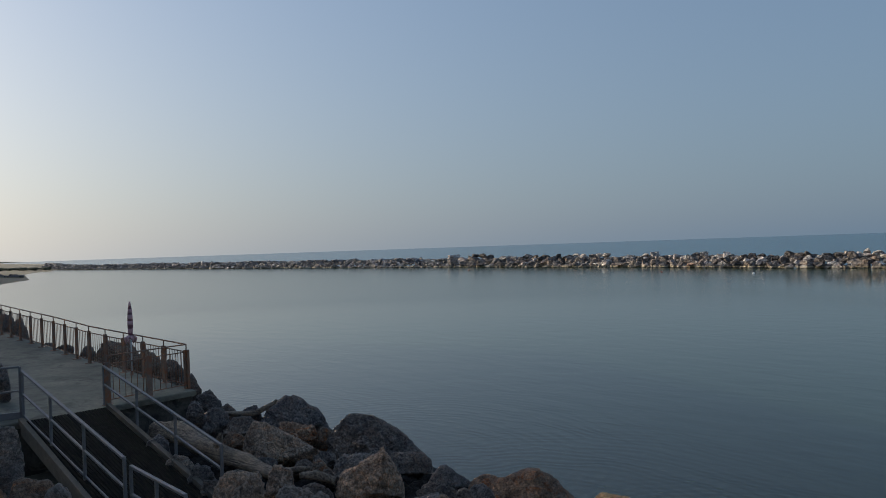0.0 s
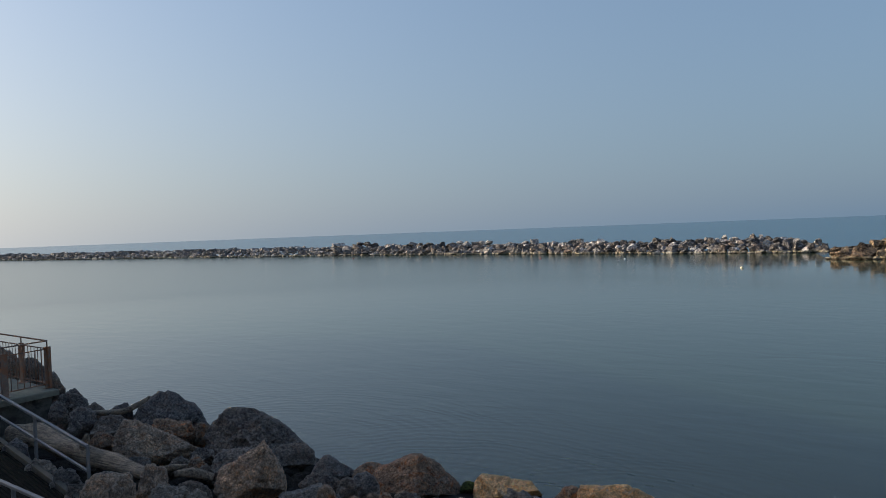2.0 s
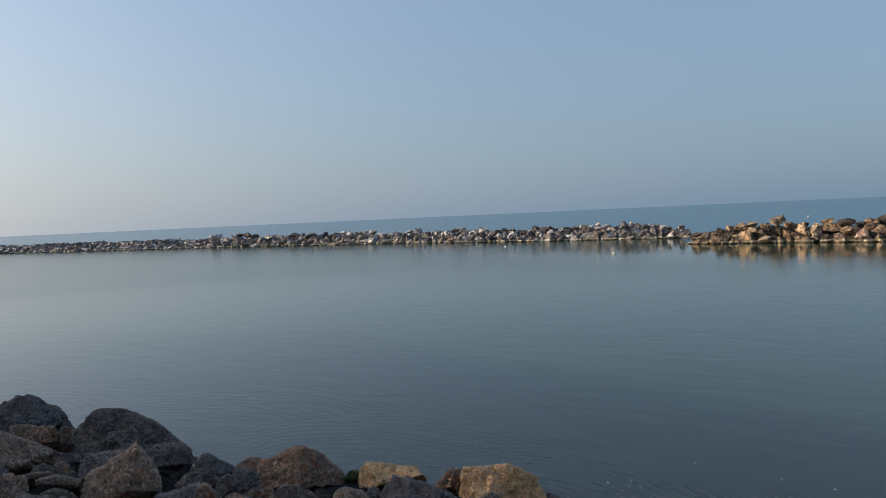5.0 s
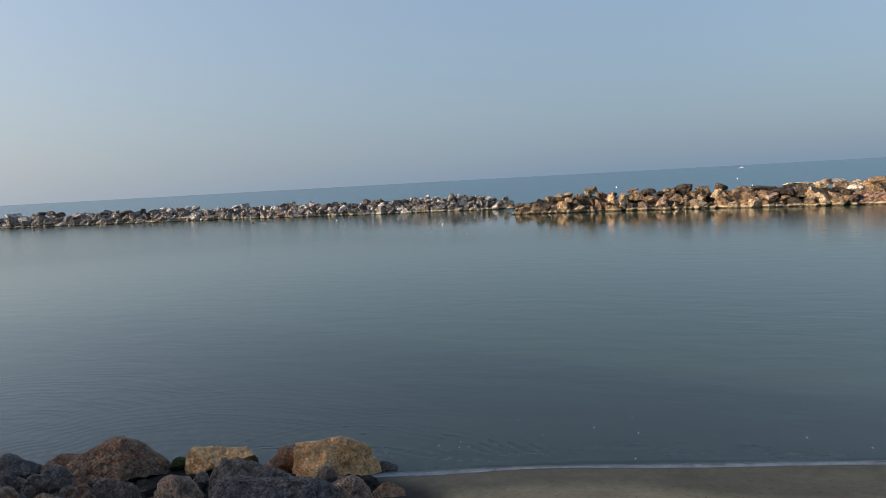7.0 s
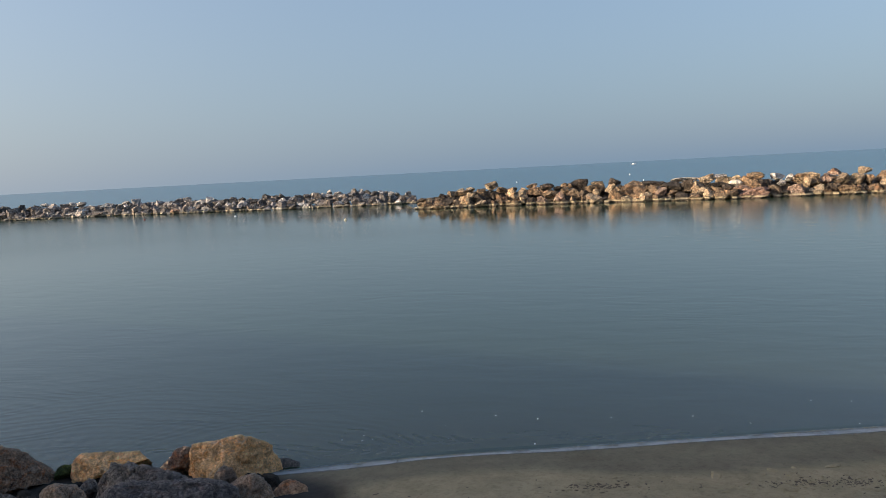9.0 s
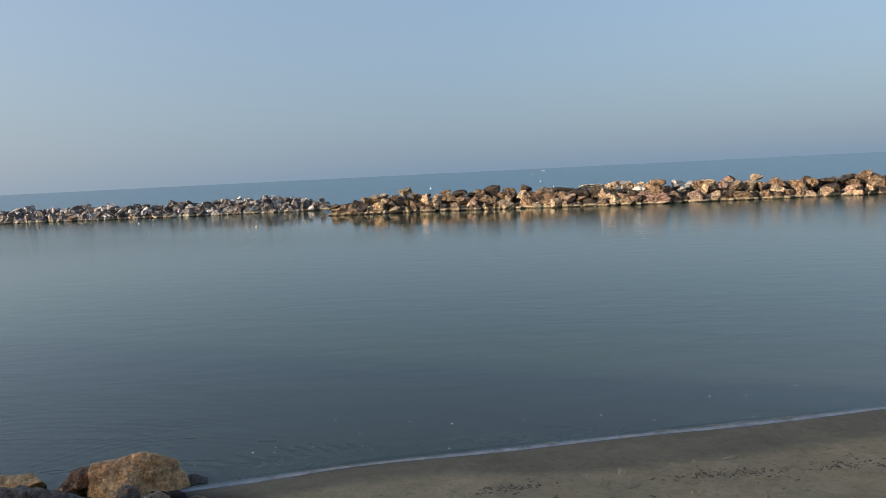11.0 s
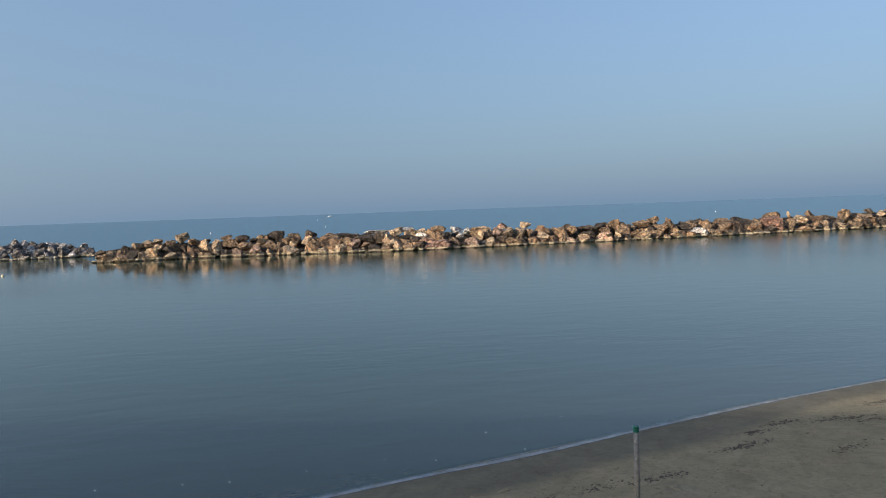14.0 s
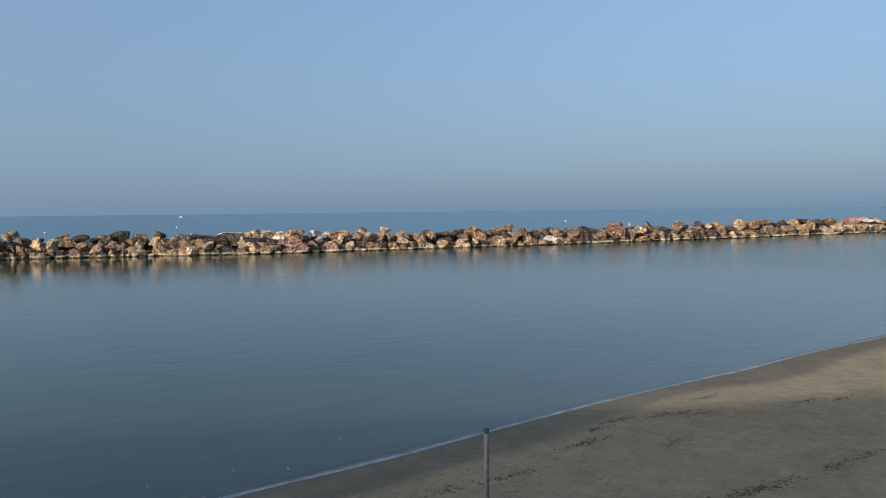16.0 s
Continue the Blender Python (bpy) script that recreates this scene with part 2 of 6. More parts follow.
def water_material(name, deep, ripple, scale, rough, chop, calm=0.0, rings=(), smooth_far=None, lee=None):
    m, n, l, b = material(name, rough, spec=0.5)
    b.inputs["IOR"].default_value = 1.333
    pos = place(n)
    at = n.new("ShaderNodeAttribute")
    at.attribute_name = "shallow"
    patches = noise_node(n, l, pos, 0.035, 3, 0.5)
    tint = mix_node(n, l, "MIX", at.outputs["Fac"], mix_node(n, l, "MIX", patches, deep, tuple(0.8 * v for v in deep)), (0.052, 0.060, 0.045))
    l.new(tint, b.inputs["Base Color"])
    turned = n.new("ShaderNodeMapping")
    turned.inputs["Rotation"].default_value = (0, 0, radians(-38))
    l.new(pos, turned.inputs["Vector"])
    along_crests = turned.outputs["Vector"]
    w1 = noise_node(n, l, along_crests, scale, 2, 0.5, stretch=(1.0, 0.30, 1.0), distortion=0.25)
    w2 = noise_node(n, l, along_crests, scale * 0.25, 2, 0.5, stretch=(1.0, 0.45, 1.0), distortion=0.4)
    # breezes ruffle the water in broad patches
    gust = ramp_node(n, l, noise_node(n, l, pos, 0.06, 3, 0.55, distortion=0.8), [(0.42, (calm, calm, calm)), (0.68, (1, 1, 1))])
    if smooth_far:  # out there the waves are too small to tell apart, and the surface mirrors the haze
        off = n.new("ShaderNodeVectorMath")
        off.operation = "LENGTH"
        l.new(pos, off.inputs[0])
        calmer = n.new("ShaderNodeMapRange")
        calmer.inputs["From Min"].default_value, calmer.inputs["From Max"].default_value = smooth_far
        calmer.inputs["To Min"].default_value, calmer.inputs["To Max"].default_value = 1.0, 0.0
        l.new(off.outputs["Value"], calmer.inputs["Value"])
        gust = mix_node(n, l, "MULTIPLY", 1.0, gust, calmer.outputs["Result"])
        w2 = mix_node(n, l, "MULTIPLY", 1.0, w2, calmer.outputs["Result"])
    nb = bump_node(n, l, mix_node(n, l, "MULTIPLY", 1.0, w1, gust), ripple, chop)
    nb = bump_node(n, l, w2, ripple, chop * 1.6, nb)
    for cx, cy, wave, mean, spread in rings:  # ripples thrown back by the boulders
        def math_node(op, a, b2):
            k = n.new("ShaderNodeMath")
            k.operation = op
            for socket, value in zip(k.inputs, (a, b2)):
                if isinstance(value, (int, float)):
                    socket.default_value = value
                else:
                    l.new(value, socket)
            return k.outputs[0]
        far = n.new("ShaderNodeVectorMath")
        far.operation = "DISTANCE"
        l.new(pos, far.inputs[0])
        far.inputs[1].default_value = (cx, cy, 0)
        d = far.outputs["Value"]
        swell = math_node("SINE", math_node("MULTIPLY", math_node("ADD", d, math_node("MULTIPLY", w2, 0.9)), 6.283 / wave), 0.0)
        away = math_node("DIVIDE", math_node("SUBTRACT", d, mean), spread)
        fade = math_node("EXPONENT", math_node("MULTIPLY", math_node("MULTIPLY", away, away), -1.0), 0.0)
        nb = bump_node(n, l, math_node("MULTIPLY", math_node("MULTIPLY", swell, w1), fade), 0.5, 0.004, nb)
    if lee:  # glassy near one place, finely ruffled farther out
        x, y, near, out, most = lee
        spans = []
        for centre, low, high in (((x, y, 0), near, out), ((0, 0, 0), 35.0, 70.0)):
            apart = n.new("ShaderNodeVectorMath")
            apart.operation = "DISTANCE"
            l.new(pos, apart.inputs[0])
            apart.inputs[1].default_value = centre
            span = n.new("ShaderNodeMapRange")
            span.inputs["From Min"].default_value, span.inputs["From Max"].default_value = low, high
            l.new(apart.outputs["Value"], span.inputs["Value"])
            spans.append(span.outputs["Result"])
        ruffle = n.new("ShaderNodeMath")
        ruffle.operation = "MULTIPLY"
        l.new(spans[0], ruffle.inputs[0])
        l.new(spans[1], ruffle.inputs[1])
        coarse = n.new("ShaderNodeMapRange")
        coarse.inputs["To Min"].default_value, coarse.inputs["To Max"].default_value = rough, most
        l.new(ruffle.outputs[0], coarse.inputs["Value"])
        l.new(coarse.outputs["Result"], b.inputs["Roughness"])
    l.new(nb, b.inputs["Normal"])
    return m


LAGOON = water_material("calm_lagoon_water", (0.021, 0.039, 0.022), 0.5, 4.4, 0.05, 0.016, 0.12, [(1.4, 12.6, 0.30, 4.0, 2.6), (4.4, 10.9, 0.26, 2.6, 1.7), (-2.0, 17.0, 0.34, 4.5, 3.0), (-6.0, 21.8, 0.34, 3.0, 2.0)], lee=(59, 66, 12, 32, 0.17))
SEA = water_material("open_sea_water", (0.004, 0.073, 0.125), 1.0, 0.8, 0.22, 0.19, 0.7, smooth_far=(400, 3500))


def sand_material():
    m, n, l, b = material("beach_sand", 0.95, spec=0.12)
    pos = place(n)
    at = n.new("ShaderNodeAttribute")
    at.attribute_name = "wet"
    big = noise_node(n, l, pos, 0.45, 4, 0.6, distortion=0.5)
    mid = noise_node(n, l, pos, 2.2, 6, 0.65, distortion=0.8)
    fine = noise_node(n, l, pos, 60, 4, 0.7)
    c = ramp_node(n, l, big, [(0.3, (0.232, 0.200, 0.134)), (0.7, (0.292, 0.252, 0.169))])
    c = mix_node(n, l, "MULTIPLY", 0.5, c, ramp_node(n, l, mid, [(0.35, (0.68, 0.66, 0.64)), (0.62, (1.1, 1.1, 1.1))]))
    c = mix_node(n, l, "MULTIPLY", 0.4, c, ramp_node(n, l, noise_node(n, l, pos, 11, 5, 0.7, distortion=0.5), [(0.34, (0.55, 0.52, 0.5)), (0.5, (1.05, 1.05, 1.05))]))
    c = mix_node(n, l, "MULTIPLY", 0.25, c, ramp_node(n, l, fine, [(0.3, (0.6, 0.6, 0.6)), (0.7, (1.2, 1.2, 1.2))]))
    c = mix_node(n, l, "MIX", at.outputs["Fac"], c, mix_node(n, l, "MULTIPLY", 1.0, c, (0.56, 0.58, 0.62)))
    # the sand is painted near-black where the boulders keep it in shade
    gap_shade = n.new("ShaderNodeAttribute")
    gap_shade.attribute_name = "gap_shade"
    c = mix_node(n, l, "MIX", gap_shade.outputs["Fac"], c, ramp_node(n, l, mid, [(0.35, (0.02, 0.019, 0.018)), (0.65, (0.045, 0.04, 0.035))]))
    l.new(c, b.inputs["Base Color"])
    r = n.new("ShaderNodeMapRange")
    r.inputs["To Min"].default_value, r.inputs["To Max"].default_value = 0.95, 0.72
    l.new(at.outputs["Fac"], r.inputs["Value"])
    l.new(r.outputs["Result"], b.inputs["Roughness"])
    dry = n.new("ShaderNodeMapRange")
    dry.inputs["To Min"].default_value, dry.inputs["To Max"].default_value = 1.0, 0.05
    l.new(at.outputs["Fac"], dry.inputs["Value"])
    pits = noise_node(n, l, pos, 3.0, 4, 0.55, distortion=0.15)
    bn = n.new("ShaderNodeBump")
    bn.inputs["Distance"].default_value = 0.045
    l.new(dry.outputs["Result"], bn.inputs["Strength"])
    l.new(pits, bn.inputs["Height"])
    l.new(bump_node(n, l, fine, 0.4, 0.004, bn.outputs["Normal"]), b.inputs["Normal"])
    return m


SAND = sand_material()


def plain_material(name, color, rough=0.8, metal=0.0, scale=4.0, amount=0.5, relief=0.004, stain=None, spots=0.5, spec=0.5):
    """A worn surface: two scales of tone, grain relief and, if given, stains of another colour."""
    m, n, l, b = material(name, rough, metal, spec)
    pos = place(n)
    n1 = noise_node(n, l, pos, scale, 5, 0.6)
    n2 = noise_node(n, l, pos, scale * 9, 5, 0.65)
    c = mix_node(n, l, "MULTIPLY", amount, color, ramp_node(n, l, n1, [(0.3, (0.5, 0.5, 0.5)), (0.7, (1.25, 1.25, 1.25))]))
    c = mix_node(n, l, "MULTIPLY", amount * 0.7, c, ramp_node(n, l, n2, [(0.3, (0.6, 0.6, 0.6)), (0.7, (1.2, 1.2, 1.2))]))
    if stain:
        k = ramp_node(n, l, noise_node(n, l, pos, scale * 1.7, 7, 0.7, distortion=0.8), [(spots - 0.08, (0, 0, 0)), (spots + 0.08, (1, 1, 1))])
        c = mix_node(n, l, "MIX", k, c, stain)
    l.new(c, b.inputs["Base Color"])
    l.new(bump_node(n, l, n2, 0.6, relief), b.inputs["Normal"])
    return m


CONCRETE = plain_material("weathered_concrete", (0.195, 0.188, 0.145), 0.9, scale=0.8, amount=0.8, relief=0.008, stain=(0.085, 0.08, 0.06), spots=0.58)
CONCRETE_DARK = plain_material("dark_stained_concrete", (0.105, 0.10, 0.085), 0.9, scale=1.4, amount=0.9, relief=0.012, stain=(0.035, 0.033, 0.03), spots=0.52, spec=0.2)
RUST = plain_material("rusty_painted_steel", (0.235, 0.17, 0.13), 0.75, 0.0, 3.0, 0.8, 0.004, (0.27, 0.115, 0.055), 0.5)
GALV = plain_material("galvanised_steel", (0.17, 0.175, 0.185), 0.55, 0.3, 6.0, 0.35, 0.001)
DECK = plain_material("weathered_dark_deck_board", (0.015, 0.0145, 0.013), 0.95, 0.0, 5.0, 0.6, 0.003, spec=0.08)
TIMBER = plain_material("grey_timber_beam", (0.10, 0.088, 0.07), 0.85, 0.0, 4.0, 0.6, 0.004)
DRIFT = plain_material("bleached_driftwood", (0.27, 0.215, 0.16), 0.85, 0.0, 5.0, 0.8, 0.03, (0.14, 0.115, 0.09), 0.58)
dn, dl = DRIFT.node_tree.nodes, DRIFT.node_tree.links
turned = dn.new("ShaderNodeMapping")
turned.inputs["Rotation"].default_value = (0, 0, radians(41))
dl.new(place(dn), turned.inputs["Vector"])
grain = noise_node(dn, dl, turned.outputs["Vector"], 26, 5, 0.7, stretch=(0.07, 1, 1), distortion=0.6)
wood = dn["Principled BSDF"]
tone = wood.inputs["Base Color"].links[0].from_socket
dl.new(mix_node(dn, dl, "MULTIPLY", 0.9, tone, ramp_node(dn, dl, grain, [(0.36, (0.3, 0.28, 0.26)), (0.5, (1, 1, 1)), (0.66, (1.5, 1.48, 1.42))])), wood.inputs["Base Color"])
dl.new(bump_node(dn, dl, grain, 0.9, 0.03, wood.inputs["Normal"].links[0].from_socket), wood.inputs["Normal"])
PLASTER = plain_material("plain_plaster", (0.55, 0.50, 0.43), 0.9, 0.0, 0.6, 0.3, 0.003)
# dark so that the block added behind the promenade bounces little light
PLASTER_DARK = plain_material("dark_brown_plaster", (0.16, 0.13, 0.11), 0.9, 0.0, 0.6, 0.3, 0.003)
PAVING = plain_material("promenade_paving", (0.32, 0.30, 0.28), 0.9, 0.0, 1.0, 0.4, 0.003)
POLE = plain_material("mottled_grey_pole", (0.20, 0.195, 0.185), 0.6, 0.2, 9.0, 0.8, 0.002, (0.34, 0.33, 0.32), 0.6)
GREEN = plain_material("green_plastic", (0.006, 0.11, 0.075), 0.45, 0.0, 8.0, 0.3, 0.001)
BUOY_RED = plain_material("faded_red_plastic", (0.22, 0.045, 0.035), 0.5, 0.0, 4.0, 0.3, 0.002)
BUOY_YELLOW = plain_material("pale_cream_plastic", (0.80, 0.70, 0.50), 0.5, 0.0, 4.0, 0.3, 0.002)
WHITE = plain_material("white_painted_hull", (0.78, 0.78, 0.78), 0.5, 0.0, 2.0, 0.2, 0.002)
BUSH = plain_material("dark_shrubs", (0.045, 0.055, 0.03), 0.9, 0.0, 2.0, 0.6, 0.05)
# bluish white: sky reflected in the thin water film is painted into the foam
FOAM_SHEEN = plain_material("foam_and_sky_sheen_film", (0.31, 0.335, 0.36), 0.4, 0.0, 3.0, 0.25, 0.002)
fn, fl = FOAM_SHEEN.node_tree.nodes, FOAM_SHEEN.node_tree.links
at = fn.new("ShaderNodeAttribute")
at.attribute_name = "cover"
lace = noise_node(fn, fl, place(fn), 3.0, 6, 0.7, distortion=0.6)
mx = fn.new("ShaderNodeMath")
mx.operation = "MULTIPLY"
fl.new(at.outputs["Fac"], mx.inputs[0])
fl.new(ramp_node(fn, fl, lace, [(0.32, (0.45, 0.45, 0.45)), (0.6, (0.8, 0.8, 0.8))]), mx.inputs[1])
fl.new(mx.outputs[0], fn["Principled BSDF"].inputs["Alpha"])
FLECK = plain_material("foam_bubbles", (0.5, 0.5, 0.5), 0.5, 0.0, 8.0, 0.3, 0.002)
WEED = plain_material("dry_seaweed", (0.085, 0.066, 0.045), 0.9, 0.0, 9.0, 0.6, 0.004)


# ---- mesh helpers ----
def mesh_of(name, verts, faces, mat, smooth=False):
    me = bpy.data.meshes.new(name)
    me.from_pydata([tuple(v) for v in verts], [], [tuple(f) for f in faces])
    me.materials.append(mat)
    if smooth:
        me.shade_smooth()
    return me


def part(name, bm, mat, parent=None, label=""):
    """Links a bmesh as one mesh object under a thing or a part."""
    me = bpy.data.meshes.new(name)
    bmesh.ops.recalc_face_normals(bm, faces=bm.faces)
    bm.to_mesh(me)
    bm.free()
    me.materials.append(mat)
    ob = new(name, me)
    ob.parent = parent
    if label:
        ob["label"] = label
    return ob


def empty(name, at=(0, 0, 0)):
    ob = new(name)
    ob.empty_display_size = 0.2
    ob.location = at
    return ob


def add_box(bm, m, sx, sy, sz, bevel=0.0):
    made = bmesh.ops.create_cube(bm, size=1.0, matrix=m @ Matrix.Diagonal((sx, sy, sz, 1)))
    if bevel:
        edges = list({e for v in made["verts"] for e in v.link_edges})
        bmesh.ops.bevel(bm, geom=edges, offset=bevel, segments=1, affect="EDGES", profile=0.5)


def beam_matrix(a, b, up=(0, 0, 1)):
    """Middle of a to b, with local y along it and z as near to up as can be."""
    a, b = Vector(a), Vector(b)
    y = (b - a).normalized()
    x = y.cross(Vector(up)).normalized()
    z = x.cross(y)
    m = Matrix((x, y, z)).transposed().to_4x4()
    m.translation = (a + b) / 2
    return m


def beam(a, b, w, h, bevel=0.004, up=(0, 0, 1)):
    """A bar of rectangular section w x h from a to b, as a bmesh."""
    bm = bmesh.new()
    add_box(bm, beam_matrix(a, b, up), w, (Vector(b) - Vector(a)).length, h, min(bevel, w * 0.2, h * 0.2))
    return bm


def tube(points, radii, sides=8):
    """A tube through points, closed at both ends, as a bmesh."""
    bm = bmesh.new()
    rings = []
    pts = [Vector(p) for p in points]
    for i, p in enumerate(pts):
        d = (pts[min(i + 1, len(pts) - 1)] - pts[max(i - 1, 0)]).normalized()
        x = d.cross(Vector((0, 0, 1)) if abs(d.z) < 0.95 else Vector((1, 0, 0))).normalized()
        y = d.cross(x)
        r = radii[i] if isinstance(radii, (list, tuple)) else radii
        rings.append([bm.verts.new(p + r * (math.cos(a) * x + math.sin(a) * y)) for a in (2 * math.pi * k / sides for k in range(sides))])
    for q, r in zip(rings, rings[1:]):
        for k in range(sides):
            bm.faces.new((q[k], q[(k + 1) % sides], r[(k + 1) % sides], r[k])).smooth = True
    bm.faces.new(rings[0])
    bm.faces.new(rings[-1])
    return bm


def ball(subdivisions):
    """Vertices and faces of a unit icosphere."""
    g = (1 + 5 ** 0.5) / 2
    v = [(-1, g, 0), (1, g, 0), (-1, -g, 0), (1, -g, 0), (0, -1, g), (0, 1, g), (0, -1, -g), (0, 1, -g), (g, 0, -1), (g, 0, 1), (-g, 0, -1), (-g, 0, 1)]
    f = [(0, 11, 5), (0, 5, 1), (0, 1, 7), (0, 7, 10), (0, 10, 11), (1, 5, 9), (5, 11, 4), (11, 10, 2), (10, 7, 6), (7, 1, 8),
         (3, 9, 4), (3, 4, 2), (3, 2, 6), (3, 6, 8), (3, 8, 9), (4, 9, 5), (2, 4, 11), (6, 2, 10), (8, 6, 7), (9, 8, 1)]
    v = [np.array(p) / np.linalg.norm(p) for p in v]
    for _ in range(subdivisions):
        mids, out = {}, []

        def mid(a, b):
            key = (min(a, b), max(a, b))
            if key not in mids:
                p = v[a] + v[b]
                mids[key] = len(v)
                v.append(p / np.linalg.norm(p))
            return mids[key]

        for a, b, c in f:
            ab, bc, ca = mid(a, b), mid(b, c), mid(c, a)
            out += [(a, ab, ca), (b, bc, ab), (c, ca, bc), (ab, bc, ca)]
        f = out
    return np.array(v), f


BALLS = {k: ball(k) for k in (1, 2, 3, 4, 5, 6)}


def boulder_shape(seed, sub=3, cuts=11, lumps=0.05, near=0.42, far=0.80, faces=()):
    """A quarried boulder: a ball cut by planes and roughened, filling the box from -1 to 1."""
    rs = np.random.RandomState(seed)
    v = BALLS[sub][0].copy()
    if faces:  # a block to be split along the chosen facets
        v = np.clip(v * 1.32, -1, 1)
    for _ in range(cuts):
        nrm = rs.normal(size=3)
        nrm /= np.linalg.norm(nrm)
        over = np.clip(v @ nrm - rs.uniform(near, far), 0, None)
        v -= over[:, None] * nrm
    for around, lean, dist in faces:  # chosen facets: degrees round the seen outline (0 right, 90 up), lean towards the promenade, distance
        a, e = radians(around), radians(lean)
        nrm = np.array((math.cos(a) * math.cos(e), -math.sin(e), math.sin(a) * math.cos(e)))
        v -= np.clip(v @ nrm - dist, 0, None)[:, None] * nrm
    ways = rs.normal(size=(10, 3)) * np.array([1.6, 1.6, 2.4, 2.4, 4, 4, 6, 6, 9, 9])[:, None]
    amp = np.array([1, 1, 0.8, 0.8, 0.45, 0.45, 0.3, 0.3, 0.2, 0.2]) * lumps
    v *= 1 + (np.sin(v @ ways.T + rs.uniform(0, 6.28, 10)) * amp).sum(1, keepdims=True) * 0.6
    lo, hi = v.min(0), v.max(0)
    return (v - (lo + hi) / 2) / ((hi - lo) / 2)


# ---- ground and water ----
SHORE = [(-900, 1500), (-420, 800), (-230, 450), (-185, 345), (-172, 319), (-168, 300), (-150, 258), (-140, 243), (-128, 222), (-118, 206), (-109, 192), (-104, 180), (-94, 152), (-62, 96), (-40, 60), (-26, 44), (-16, 33),
         (-9.2, 26.2), (-6.9, 23), (-3.2, 20.2), (-0.6, 16.8), (0.5, 15.1), (2.4, 13.6), (4.6, 11.4), (5.6, 10.75), (7.2, 9.75), (9.5, 8.0), (12.2, 6.0),
         (15.1, 3.8), (18.36, 1.5), (22.5, -1.95), (25.5, -4.15), (29.85, -7.65), (40, -18), (60, -40), (110, -100), (260, -280), (900, -1000), (3000, -3400)]


def inland(p):
    """Metres from the waterline, positive on land."""
    s = np.array(SHORE, float)
    best, sign = np.full(len(p), 1e9), np.ones(len(p))
    for a, b in zip(s[:-1], s[1:]):
        ab = b - a
        u = np.clip(((p - a) @ ab) / (ab @ ab), 0, 1)
        d = np.hypot(*(p - (a + u[:, None] * ab)).T)
        side = np.where(ab[0] * (p[:, 1] - a[1]) - ab[1] * (p[:, 0] - a[0]) < 0, 1, -1)
        near = d < best - 1e-9
        best, sign = np.where(near, d, best), np.where(near, side, sign)
    return best * sign


def ground_height(p):
    d = inland(p)
    r = np.hypot(p[:, 0] - 12, p[:, 1])
    dunes = 0.025 * np.sin(p[:, 0] * 1.3 + np.sin(p[:, 1] * 0.9)) * np.sin(p[:, 1] * 1.1 + 1.0) * np.clip(d / 3, 0, 1) * (r < 80)
    bank = 1 - 0.72 * np.clip((5.2 - p[:, 0]) / 2.5, 0, 1) * (d < 30)  # the boulders lie on a lower bed than the beach
    return np.where(d > 0, 0.9 * (1 - np.exp(-d * 0.09 / 0.9)) * bank + np.clip(d - 40, 0, 400) * 0.004, np.maximum(d * 0.06, -3.0)) + dunes


def polar_sheet(rings, steps):
    a = np.linspace(0, 2 * np.pi, steps, endpoint=False)
    pts = np.concatenate([[[0, 0]], np.stack([np.outer(rings, np.cos(a)).ravel(), np.outer(rings, np.sin(a)).ravel()], -1)])
    faces = [(0, 1 + k, 1 + (k + 1) % steps) for k in range(steps)]
    for i in range(len(rings) - 1):
        q, r = 1 + i * steps, 1 + (i + 1) * steps
        faces += [(q + k, r + k, r + (k + 1) % steps, q + (k + 1) % steps) for k in range(steps)]
    return pts, faces


def layer(me, name, values):
    at = me.attributes.new(name, "FLOAT", "POINT")
    at.data.foreach_set("value", np.asarray(values, np.float32))


pts, faces = polar_sheet(np.concatenate([np.arange(0.5, 45, 0.25), np.geomspace(45, 4900, 150)]), 480)
height = ground_height(pts)
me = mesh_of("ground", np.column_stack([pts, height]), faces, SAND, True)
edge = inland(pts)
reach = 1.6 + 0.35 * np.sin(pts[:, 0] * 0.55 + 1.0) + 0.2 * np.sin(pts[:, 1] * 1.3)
# past 60 m the same mask just darkens and greys the distant sand
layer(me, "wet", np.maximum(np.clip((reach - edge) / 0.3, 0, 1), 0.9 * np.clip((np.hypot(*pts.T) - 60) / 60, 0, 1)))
# mask of the painted shade on the sand among the boulders
layer(me, "gap_shade", np.clip((5.5 - pts[:, 0] + 0.3 * np.sin(pts[:, 1] * 2.1)) / 0.5, 0, 1) * np.clip((pts[:, 1] - 8.6) / 0.6, 0, 1) * np.clip((8.0 - edge) / 2.0, 0, 1) * (np.hypot(*pts.T) < 40))
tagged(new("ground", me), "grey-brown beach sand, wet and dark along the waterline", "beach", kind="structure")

# the breakwaters part the calm lagoon from the open sea
BW_LEFT = [(65.5, 90.0), (51.5, 105.0), (40.5, 122.0), (31.0, 136.0), (10.0, 161.0), (-21.0, 194.0), (-75.0, 246.0), (-119.0, 290.0), (-180.0, 345.0), (-215.0, 385.0)]
BW_RIGHT = [(56.0, 75.0), (63.5, 65.0), (69.5, 54.5), (75.0, 42.0), (84.5, 30.5), (93.5, 19.0), (104.5, 6.0), (120.5, -12.0), (147.0, -39.0), (190.0, -80.0)]
rim = [(-215, 385), (-75, 249), (12, 164), (66.2, 90.5), (57.5, 76.5), (73, 57), (88, 33), (108, 9), (150, -36), (194, -77)]


